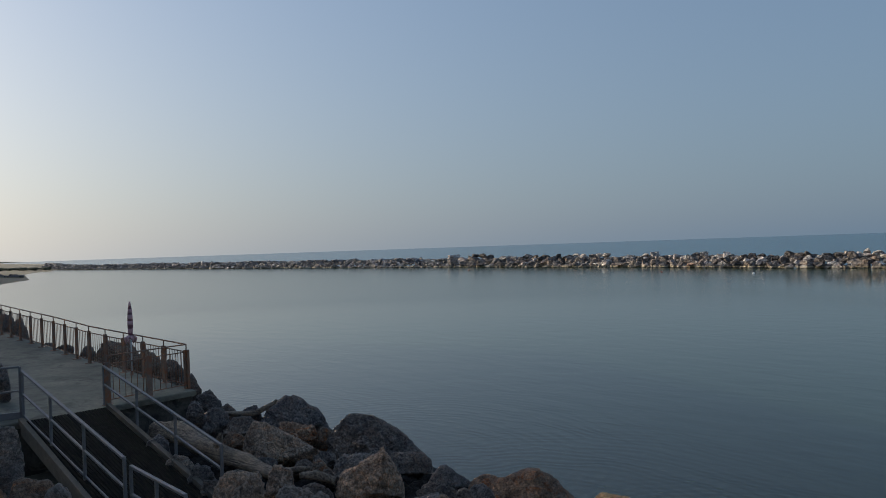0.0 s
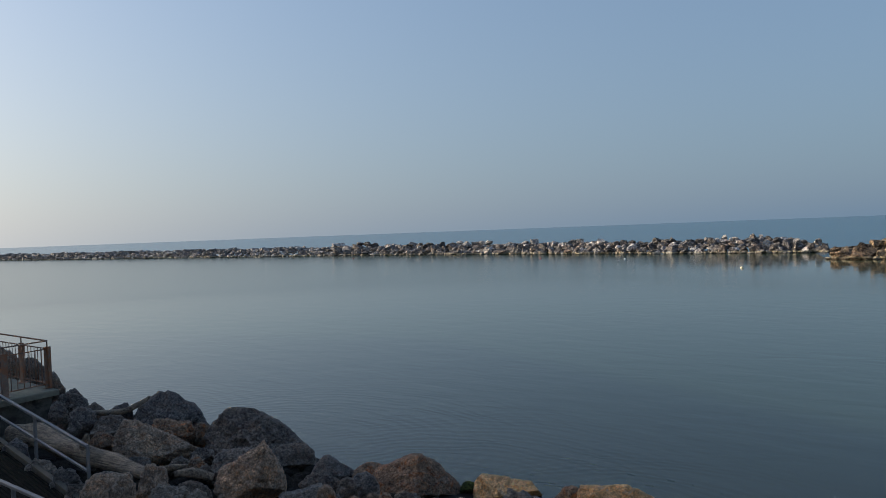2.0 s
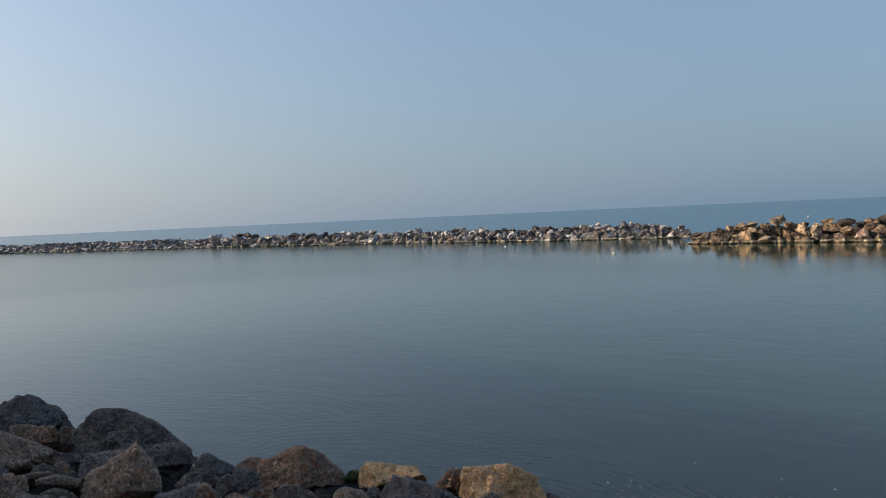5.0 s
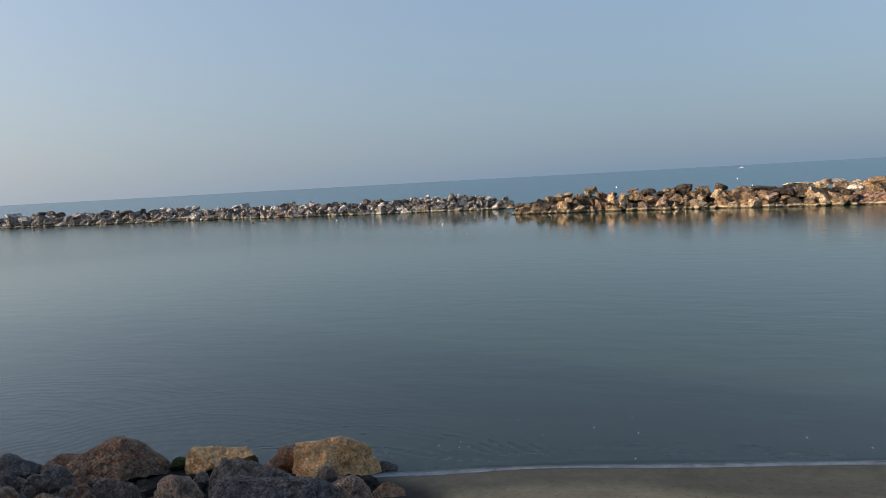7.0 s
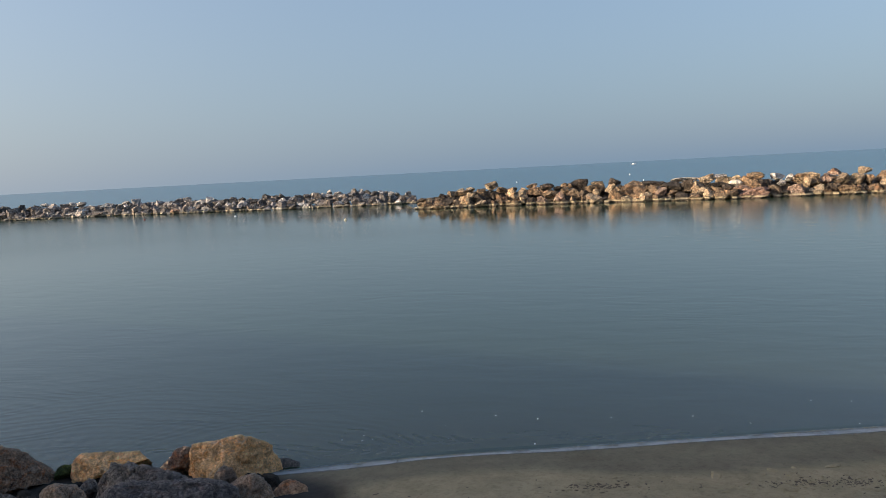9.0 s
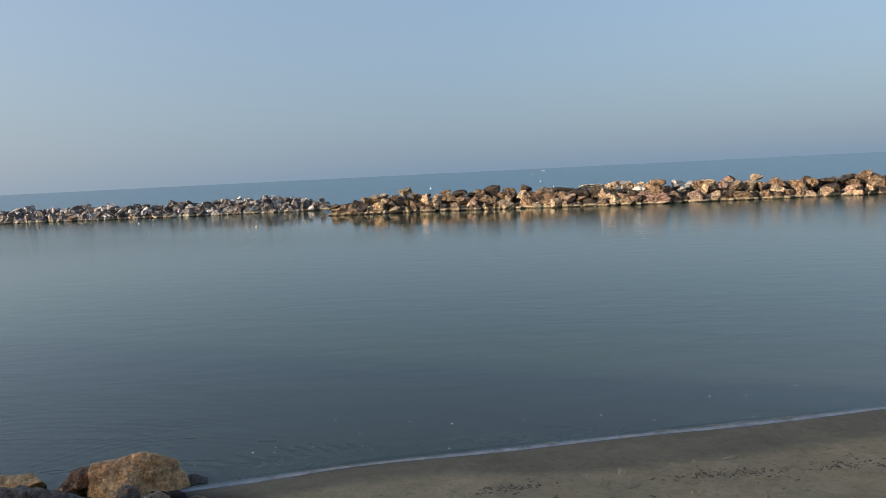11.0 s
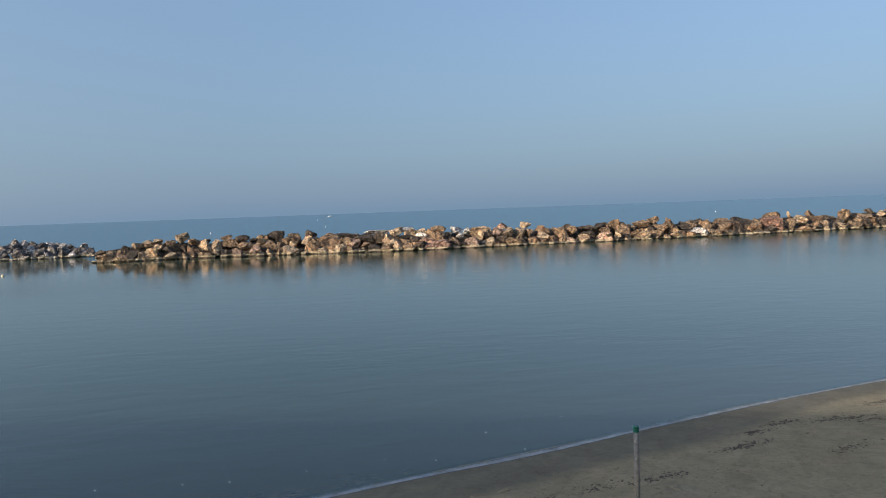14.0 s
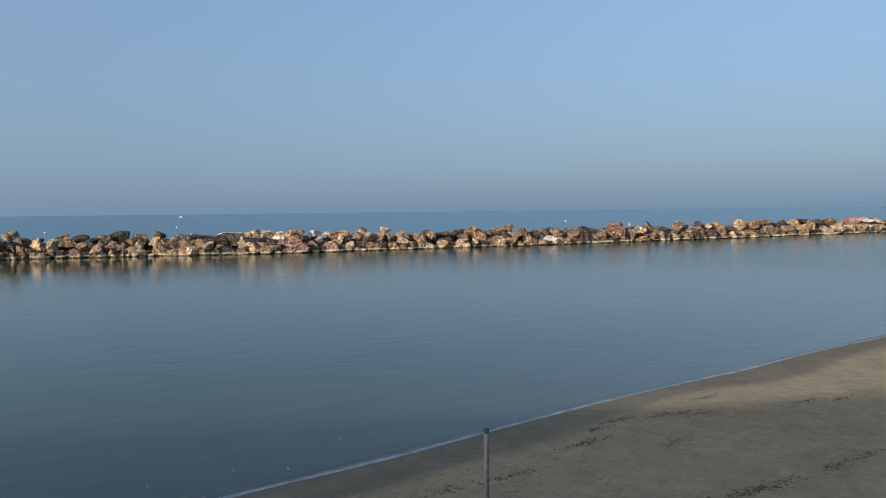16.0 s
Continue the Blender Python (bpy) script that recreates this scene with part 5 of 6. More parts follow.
shore_rock(-5.03, 17.87, 0.45, 0.48, 0.39, 0.52, 16, 11, ROCK_DARK, [(161, -3, 1.06), (110, -8, 1.06), (88, -9, 0.98), (58, -8, 1.06), (14, -2, 1.03), (90, 45, 0.7), (-93, 35, 0.1)])
shore_rock(-5.92, 19.59, 0.43, 0.25, 0.18, 0.50, 17, 12, ROCK_DARK, [(129, -3, 1.1), (95, -4, 0.99), (75, -4, 0.99), (27, -2, 1.11), (90, 40, 0.75), (-81, 34, -0.11)])
shore_rock(-5.26, 19.57, 0.40, 0.27, 0.19, 0.48, 15, 13, ROCK_DARK, [(113, -4, 0.99), (96, -4, 0.92), (61, -4, 1.2), (4, 0, 1.03), (90, 40, 0.75), (-94, 33, -0.18)])
shore_rock(-6.74, 20.80, 0.50, 0.26, 0.18, 0.58, 18, 14, ROCK_DARK, [(135, -2, 1.15), (94, -3, 1.0), (71, -3, 0.92), (61, -3, 0.96), (90, 40, 0.75), (-82, 32, -0.12)])
shore_rock(-6.63, 20.20, 0.53, 0.39, 0.27, 0.60, 18, 15, ROCK_DARK, [(154, -2, 1.09), (103, -4, 1.03), (70, -4, 0.84), (29, -2, 1.05), (90, 40, 0.72), (-95, 45, 0.22)])
shore_rock(-7.32, 21.02, 0.73, 0.25, 0.17, 0.81, 19, 16, ROCK_DARK, [(149, -1, 1.09), (98, -2, 1.0), (64, -2, 0.86), (-20, 1, 0.79), (90, 40, 0.72), (-83, 44, 0.23)])
shore_rock(-6.48, 18.77, 0.57, 0.24, 0.17, 0.62, 19, 17, ROCK_DARK, [(144, -2, 1.02), (107, -3, 0.98), (73, -3, 0.93), (52, -2, 0.93), (9, 0, 1.01), (90, 40, 0.72), (-96, 43, 0.21)])
shore_rock(-3.08, 13.32, 0.53, 0.30, 0.24, 0.56, 13, 18, ROCK_TAN, [(156, -3, 1.03), (125, -5, 1.04), (90, -7, 0.99), (70, -6, 1.0), (35, -4, 1.05), (4, 0, 1.0), (120, 40, 0.6), (30, 45, 0.62), (-84, 42, 0.18)])
shore_rock(-3.65, 12.65, 0.59, 0.45, 0.31, 0.61, 16, 19, ROCK_TAN, [(135, -6, 1.09), (124, -7, 1.08), (84, -8, 0.94), (32, -4, 1.13), (-4, 1, 0.96), (110, 40, 0.6), (40, 50, 0.62), (-97, 41, 0.13)])
shore_rock(-2.63, 12.50, 0.48, 0.38, 0.26, 0.50, 12, 20, ROCK_GREY, [(134, -7, 1.2), (102, -9, 1.06), (83, -9, 0.92), (70, -9, 0.99), (20, -3, 1.08), (110, 40, 0.68), (50, 30, 0.7), (-85, 40, 0.0)])
shore_rock(-2.43, 13.26, 0.36, 0.36, 0.25, 0.40, 10, 21, ROCK_DARK, [(117, -10, 1.17), (89, -11, 0.98), (70, -10, 0.92), (40, -7, 0.99), (16, -3, 1.0), (90, 40, 0.7), (-98, 39, 0.1)])
shore_rock(-2.21, 12.48, 0.41, 0.17, 0.13, 0.43, 10, 22, ROCK_GREY, [(114, -5, 1.17), (91, -6, 0.99), (79, -5, 0.98), (38, -3, 1.16), (90, 40, 0.75), (-86, 38, -0.13)])
shore_rock(-2.69, 15.24, 0.28, 0.22, 0.17, 0.33, 10, 23, ROCK_BROWN, [(133, -6, 0.97), (104, -8, 0.96), (58, -7, 0.84), (47, -6, 0.86), (90, 45, 0.7), (-99, 37, 0.13)])
shore_rock(-2.46, 14.78, 0.25, 0.16, 0.13, 0.30, 9, 24, ROCK_DARK, [(123, -6, 1.06), (92, -7, 0.98), (60, -6, 1.06), (90, 45, 0.7), (-87, 36, -0.06)])
shore_rock(-3.12, 15.57, 0.24, 0.25, 0.20, 0.30, 11, 25, ROCK_DARK, [(132, -8, 0.86), (104, -10, 0.88), (55, -9, 0.98), (17, -3, 0.95), (90, 45, 0.7), (-100, 35, 0.14)])
shore_rock(-3.93, 15.58, 0.28, 0.32, 0.25, 0.34, 14, 26, ROCK_DARK, [(130, -9, 1.1), (95, -11, 0.98), (73, -11, 0.94), (29, -6, 1.0), (90, 45, 0.7), (-88, 34, -0.07)])
shore_rock(-2.67, 15.65, 0.31, 0.26, 0.21, 0.37, 10, 27, ROCK_DARK, [(113, -8, 1.07), (88, -9, 0.98), (61, -7, 1.03), (7, -1, 1.02), (90, 45, 0.7), (-76, 33, -0.04)])
shore_rock(-0.04, 14.79, 0.21, 0.44, 0.35, 0.32, 0, 28, ROCK_DARK, [(163, -5, 0.9), (138, -12, 0.92), (90, -18, 0.95), (47, -13, 0.63), (2, -1, 0.99), (50, 45, 0.45), (140, 40, 0.61), (-89, 32, 0.44)])
shore_rock(-0.27, 13.89, 0.20, 0.40, 0.32, 0.29, 1, 29, ROCK_DARK, [(145, -12, 1.0), (107, -19, 0.98), (65, -18, 0.76), (53, -16, 0.76), (16, -6, 0.92), (90, 45, 0.7), (-77, 45, 0.37)])
shore_rock(-0.44, 12.58, 0.33, 0.60, 0.42, 0.41, 2, 30, ROCK_GREY, [(122, -16, 1.01), (100, -19, 0.88), (54, -15, 0.99), (41, -13, 0.97), (20, -7, 0.98), (120, 55, 0.4), (25, 40, 0.6), (-90, 44, 0.16)])
shore_rock(0.14, 13.59, 0.19, 0.21, 0.17, 0.27, -1, 31, ROCK_DARK, [(139, -8, 0.8), (110, -11, 0.86), (70, -11, 0.99), (20, -4, 0.98), (90, 45, 0.7), (-78, 43, 0.29)])
shore_rock(0.53, 13.18, 0.29, 0.27, 0.21, 0.38, -2, 32, ROCK_GREY, [(162, -3, 0.97), (127, -8, 0.99), (98, -10, 0.96), (66, -9, 0.94), (31, -5, 0.97), (1, 0, 1.0), (110, 40, 0.72), (30, 50, 0.75), (-91, 42, 0.47)])
shore_rock(0.81, 14.67, 0.11, 0.50, 0.30, 0.23, -3, 33, ROCK_BROWN, [(162, -7, 0.95), (119, -19, 0.97), (79, -22, 0.85), (51, -18, 0.75), (90, 45, 0.6), (-79, 41, 0.45)])
shore_rock(1.49, 13.72, 0.31, 0.90, 0.68, 0.43, -6, 34, ROCK_BROWN, [(170, -5, 0.88), (158, -10, 0.85), (126, -21, 0.79), (88, -25, 0.9), (37, -16, 0.69), (24, -11, 0.63), (8, -4, 0.87), (150, 42, 0.33), (25, 45, 0.35), (-80, 45, 0.81), (-92, 40, 0.67)])
shore_rock(0.60, 12.48, 0.23, 0.25, 0.20, 0.31, -3, 35, ROCK_BROWN, [(116, -12, 0.9), (80, -13, 0.96), (41, -9, 1.06), (90, 45, 0.7), (-80, 39, 0.03)])
shore_rock(2.48, 13.47, 0.06, 0.19, 0.15, 0.18, -10, 36, ROCK_WEED, [(145, -9, 0.84), (115, -14, 0.86), (64, -14, 0.88), (23, -6, 0.9), (90, 45, 0.8), (-93, 38, 0.19)])
shore_rock(3.10, 13.04, 0.14, 0.64, 0.39, 0.27, -13, 37, ROCK_OCHRE, [(174, -3, 0.97), (166, -7, 0.99), (137, -18, 1.12), (68, -24, 0.61), (17, -8, 0.78), (85, 35, 0.51), (165, 42, 0.67), (-70, 40, 0.52), (-81, 37, 0.62)])
shore_rock(3.85, 12.09, 0.18, 0.27, 0.21, 0.30, -18, 38, ROCK_BROWN, [(131, -11, 0.68), (94, -14, 0.92), (66, -13, 1.15), (2, -1, 1.0), (130, 40, 0.5), (30, 50, 0.7), (-94, 36, 0.27)])
shore_rock(4.56, 11.31, 0.23, 0.75, 0.53, 0.48, -22, 39, ROCK_OCHRE, [(175, -2, 1.0), (161, -7, 1.12), (93, -21, 0.93), (67, -19, 0.9), (45, -15, 0.83), (16, -6, 0.84), (7, -3, 0.88), (105, 42, 0.69), (20, 45, 0.43), (-75, 45, 0.8), (165, 35, 0.86), (-82, 35, 0.57)])
shore_rock(5.40, 11.16, -0.05, 0.24, 0.19, 0.19, -26, 40, ROCK_DARK, [(167, -5, 0.8), (135, -15, 0.87), (62, -19, 0.72), (45, -15, 0.7), (15, -6, 0.84), (90, 45, 0.7), (-95, 34, 0.6)])
shore_rock(2.82, 10.93, 0.43, 0.44, 0.35, 0.50, -15, 41, ROCK_DARK, [(157, -6, 1.1), (128, -11, 1.13), (87, -14, 0.94), (71, -13, 0.87), (61, -12, 0.86), (37, -9, 0.93), (120, 40, 0.6), (50, 30, 0.62), (-83, 33, 0.06)])
shore_rock(3.21, 10.61, 0.41, 0.53, 0.37, 0.48, -17, 42, ROCK_DARK, [(160, -6, 1.06), (120, -14, 1.12), (67, -14, 0.68), (57, -13, 0.7), (25, -7, 0.9), (100, 40, 0.6), (50, 40, 0.6), (-96, 32, 0.12)])
shore_rock(3.11, 10.02, 0.44, 0.90, 0.54, 0.49, -17, 43, ROCK_DARK, [(170, -4, 1.06), (134, -17, 1.22), (73, -22, 0.66), (61, -20, 0.69), (44, -16, 0.83), (1, 0, 1.0), (90, 45, 0.62), (130, 55, 0.7), (40, 50, 0.72), (-84, 45, 0.34)])
shore_rock(3.74, 10.55, 0.22, 0.26, 0.21, 0.28, -20, 44, ROCK_DARK, [(118, -14, 1.09), (89, -16, 0.96), (55, -13, 0.94), (30, -8, 0.97), (90, 45, 0.7), (-97, 44, 0.14)])
shore_rock(4.18, 10.81, 0.20, 0.19, 0.15, 0.28, -21, 45, ROCK_DARK, [(146, -7, 0.93), (111, -11, 0.91), (72, -11, 0.93), (26, -5, 0.95), (90, 45, 0.72), (-85, 43, 0.23)])
shore_rock(4.17, 9.96, 0.29, 0.39, 0.27, 0.32, -23, 46, ROCK_TAN, [(111, -18, 0.76), (34, -11, 0.86), (10, -3, 0.91), (125, 48, 0.39), (15, 48, 0.44), (-98, 42, 0.5)])
shore_rock(4.88, 10.08, 0.10, 0.29, 0.20, 0.14, -26, 47, ROCK_BROWN, [(164, -9, 0.78), (145, -19, 0.74), (91, -31, 0.85), (28, -16, 0.74), (90, 45, 0.62), (-86, 41, 0.75)])
shore_rock(2.00, 11.20, 0.36, 0.38, 0.31, 0.43, -10, 48, ROCK_TAN, [(163, -4, 0.99), (142, -9, 1.0), (111, -14, 1.0), (77, -14, 0.89), (51, -11, 0.93), (17, -4, 0.98), (125, 45, 0.64), (50, 45, 0.64), (-70, 40, 0.46), (-99, 40, 0.31)])
shore_rock(2.52, 12.02, 0.17, 0.15, 0.12, 0.26, -12, 49, ROCK_GREY, [(139, -6, 1.04), (98, -10, 0.96), (67, -9, 0.96), (30, -5, 1.0), (90, 45, 0.7), (-87, 39, 0.07)])
shore_rock(1.87, 10.51, 0.32, 0.27, 0.19, 0.38, -10, 50, ROCK_BROWN, [(126, -9, 1.14), (94, -11, 0.98), (78, -11, 0.96), (49, -8, 1.06), (90, 45, 0.65), (-100, 38, 0.0)])
shore_rock(2.24, 10.24, 0.30, 0.17, 0.14, 0.36, -12, 51, ROCK_GREY, [(119, -8, 1.1), (92, -9, 0.98), (72, -8, 0.98), (40, -6, 1.06), (90, 45, 0.68), (-88, 37, -0.05)])
shore_rock(0.20, 12.86, 0.32, 0.21, 0.17, 0.40, -1, 52, ROCK_DARK, [(140, -5, 1.02), (103, -7, 0.96), (81, -7, 0.99), (41, -5, 1.1), (-1, 0, 0.99), (100, 45, 0.66), (-76, 36, 0.12)])
shore_rock(-0.07, 13.45, 0.26, 0.21, 0.16, 0.35, 0, 53, ROCK_DARK, [(122, -7, 1.15), (77, -8, 0.83), (69, -8, 0.81), (22, -3, 0.98), (90, 45, 0.7), (-89, 35, 0.04)])
shore_rock(0.79, 11.94, 0.32, 0.19, 0.16, 0.39, -4, 54, ROCK_BROWN, [(146, -5, 0.96), (121, -7, 0.94), (89, -8, 0.99), (61, -7, 1.07), (18, -2, 1.04), (110, 45, 0.6), (-77, 34, 0.08)])
shore_rock(1.24, 11.80, 0.34, 0.37, 0.26, 0.40, -6, 55, ROCK_DARK, [(162, -4, 1.04), (111, -12, 1.06), (73, -12, 0.82), (56, -11, 0.75), (28, -6, 0.83), (110, 45, 0.6), (40, 40, 0.62), (-90, 33, 0.21)])
shore_rock(0.81, 11.14, 0.41, 0.18, 0.15, 0.46, -4, 56, ROCK_BROWN, [(129, -5, 1.01), (99, -7, 0.94), (72, -6, 1.02), (35, -4, 1.06), (90, 45, 0.65), (-78, 32, -0.04)])
shore_rock(1.11, 11.11, 0.32, 0.16, 0.13, 0.37, -6, 57, ROCK_GREY, [(112, -7, 1.09), (92, -7, 0.99), (74, -7, 0.98), (45, -5, 1.07), (90, 45, 0.7), (-91, 45, 0.04)])
shore_rock(0.36, 11.75, 0.35, 0.31, 0.22, 0.42, -2, 58, ROCK_BROWN, [(134, -7, 1.15), (98, -10, 1.01), (76, -10, 0.9), (58, -9, 0.92), (14, -2, 1.01), (110, 45, 0.62), (-79, 44, 0.16)])
shore_rock(0.48, 12.15, 0.25, 0.19, 0.15, 0.32, -2, 59, ROCK_DARK, [(100, -9, 1.01), (81, -9, 0.94), (46, -7, 0.99), (90, 45, 0.7), (-92, 43, 0.06)])
shore_rock(-0.13, 12.25, 0.37, 0.21, 0.17, 0.45, 0, 60, ROCK_BROWN, [(132, -5, 1.04), (101, -7, 0.96), (68, -7, 0.95), (31, -4, 0.98), (90, 45, 0.65), (-80, 42, 0.15)])
shore_rock(-7.15, 11.87, 1.16, 0.29, 0.18, 1.12, 31, 61, ROCK_GREY, [(160, -1, 1.03), (110, -2, 1.01), (92, -2, 0.99), (75, -2, 1.07), (33, -1, 1.2), (-25, 1, 0.63), (100, 40, 0.6), (30, 45, 0.7), (-93, 41, 0.18)])
shore_rock(-6.30, 11.21, 0.83, 0.37, 0.22, 0.83, 29, 62, ROCK_BROWN, [(147, -2, 1.22), (93, -4, 1.02), (82, -4, 0.93), (68, -4, 1.02), (16, -1, 1.09), (90, 45, 0.6), (-81, 40, -0.02)])
shore_rock(-5.88, 11.10, 0.79, 0.24, 0.17, 0.79, 28, 63, ROCK_GREY, [(114, -3, 1.08), (95, -3, 0.99), (81, -3, 1.0), (48, -2, 1.13), (90, 45, 0.65), (-94, 39, -0.11)])
shore_rock(-6.50, 10.63, 0.85, 0.17, 0.12, 0.83, 31, 64, ROCK_BROWN, [(110, -2, 1.13), (90, -2, 1.0), (80, -2, 1.02), (53, -2, 1.19), (90, 45, 0.65), (-82, 38, -0.15)])
shore_rock(-5.47, 14.91, 0.45, 0.32, 0.23, 0.47, 20, 65, ROCK_GREY, [(160, -2, 1.09), (103, -7, 1.02), (78, -7, 0.92), (41, -4, 0.98), (90, 45, 0.65), (-95, 37, 0.07)])
shore_rock(-4.84, 14.28, 0.42, 0.28, 0.20, 0.45, 19, 66, ROCK_DARK, [(142, -4, 1.06), (106, -6, 1.0), (75, -6, 0.92), (34, -4, 0.98), (90, 45, 0.65), (-83, 36, 0.03)])
shore_rock(-4.44, 13.79, 0.35, 0.26, 0.18, 0.38, 18, 67, ROCK_DARK, [(141, -5, 1.03), (96, -8, 0.96), (58, -7, 0.98), (22, -3, 0.98), (90, 45, 0.65), (-96, 35, 0.03)])
shore_rock(-6.24, 15.68, 0.54, 0.31, 0.22, 0.55, 22, 68, ROCK_DARK, [(135, -4, 1.04), (96, -5, 0.97), (67, -5, 0.99), (21, -2, 1.02), (90, 45, 0.65), (-84, 34, 0.07)])
shore_rock(-3.93, 13.74, 0.44, 0.26, 0.18, 0.48, 16, 69, ROCK_GREY, [(108, -6, 1.07), (92, -6, 0.99), (69, -6, 1.02), (27, -3, 1.11), (90, 45, 0.65), (-97, 33, -0.12)])
shore_rock(-10.86, 17.81, 1.87, 0.24, 0.17, 0.59, 31, 70, ROCK_DARK, [(133, -1, 0.92), (106, -2, 0.9), (68, -2, 1.01), (23, -1, 1.03), (90, 40, 0.7), (-85, 32, 0.01)])
shore_rock(-7.07, 21.25, 0.36, 0.42, 0.41, 0.43, 19, 126, ROCK_DARK)
shore_rock(-6.59, 21.93, 0.12, 0.24, 0.22, 0.20, 17, 174, ROCK_DARK)
shore_rock(-5.67, 21.15, 0.17, 0.25, 0.23, 0.25, 15, 41, ROCK_DARK)
shore_rock(-8.22, 23.78, 0.44, 0.20, 0.18, 0.53, 19, 240, ROCK_DARK)
shore_rock(-7.20, 22.22, 0.30, 0.30, 0.27, 0.38, 18, 218, ROCK_DARK)
shore_rock(-13.05, 28.96, 0.79, 0.87, 0.81, 0.87, 25, 77, ROCK_BROWN)
shore_rock(-11.44, 28.11, 0.64, 0.61, 0.56, 0.73, 22, 92, ROCK_BROWN)
shore_rock(-9.97, 26.63, 0.53, 0.44, 0.40, 0.63, 21, 210, ROCK_DARK)
shore_rock(-16.22, 32.98, 0.47, 0.36, 0.35, 0.56, 26, 228, ROCK_DARK)
shore_rock(-18.01, 34.42, 0.43, 0.40, 0.38, 0.52, 28, 232, ROCK_DARK)
shore_rock(-20.36, 37.23, 0.32, 0.38, 0.37, 0.41, 29, 143, ROCK_DARK)
shore_rock(-24.40, 41.74, 0.77, 0.51, 0.51, 0.86, 30, 172, ROCK_DARK)
shore_rock(-27.07, 44.79, 0.85, 0.46, 0.46, 0.94, 31, 125, ROCK_DARK)
shore_rock(-13.84, 22.84, 0.87, 0.21, 0.20, 0.83, 32, 118, ROCK_DARK)


# small stones fill the gaps of the bank, darkened in colour for the shade there
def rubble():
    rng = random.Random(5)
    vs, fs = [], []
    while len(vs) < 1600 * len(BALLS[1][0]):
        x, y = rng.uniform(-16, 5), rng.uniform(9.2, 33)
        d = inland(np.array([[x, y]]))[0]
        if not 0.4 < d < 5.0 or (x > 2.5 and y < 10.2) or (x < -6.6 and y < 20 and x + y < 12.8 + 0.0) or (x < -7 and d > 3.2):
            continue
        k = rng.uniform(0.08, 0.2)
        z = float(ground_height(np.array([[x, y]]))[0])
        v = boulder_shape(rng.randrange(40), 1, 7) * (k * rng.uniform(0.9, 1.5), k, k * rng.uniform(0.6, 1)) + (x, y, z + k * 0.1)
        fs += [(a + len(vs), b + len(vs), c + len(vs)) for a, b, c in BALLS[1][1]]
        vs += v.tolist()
    ob = new("rubble", mesh_of("rubble", vs, fs, ROCK_GAP_SHADE))
    return tagged(ob, "small stones between the boulders, coloured near-black for the shade there", "rubble", kind="stuff")


rubble()

# ---- platform with its rusty fence ----
FENCE = [(-6.9, 19.45), (-11.1, 22.9), (-13.5, 25.3), (-15.7, 27.3), (-17.95, 29.4), (-21.0, 32.2), (-25.0, 35.8), (-32.0, 42.0)]


def deck_height(x, y):
    """The walkway climbs gently along its fence."""
    return 1.38 + 0.043 * max(0.0, (x + 6.9) * -0.77 + (y - 19.45) * 0.63)


def slab(name, outline, z0, height, mat, label, bevel=0.03):
    bm = bmesh.new()
    low = [bm.verts.new((x, y, z0)) for x, y in outline]
    face = bm.faces.new(low)
    up = bmesh.ops.extrude_face_region(bm, geom=[face])
    top = [v for v in up["geom"] if isinstance(v, bmesh.types.BMVert)]
    for v in top:
        v.co.z = height(v.co.x, v.co.y)
    edges = [e for e in bm.edges if all(v in top for v in e.verts)]
    bmesh.ops.bevel(bm, geom=edges, offset=bevel, segments=2, affect="EDGES", profile=0.5)
    return tagged(part(name, bm, mat), label, name.replace("_", " "), kind="structure")


EDGE = [(-6.6, 19.25), (-8.09, 17.48), (-9.36, 16.2), (-10.3, 15.4), (-40, 2), (-60, 40), (-37, 46.5), (-32.0, 42.3), (-25.0, 36.1), (-21.0, 32.5), (-17.9, 29.7), (-15.6, 27.6), (-13.4, 25.6), (-11.0, 23.2)]
slab("platform", EDGE, 1.24, deck_height, CONCRETE, "weathered grey-green concrete seaside platform")
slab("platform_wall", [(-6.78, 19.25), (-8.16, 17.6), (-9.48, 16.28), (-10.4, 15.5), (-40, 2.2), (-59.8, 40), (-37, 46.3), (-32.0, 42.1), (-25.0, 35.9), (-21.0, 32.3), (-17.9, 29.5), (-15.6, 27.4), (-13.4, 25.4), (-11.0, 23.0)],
     -0.6, lambda x, y: 1.236, CONCRETE_DARK, "dark stained concrete wall under the platform")


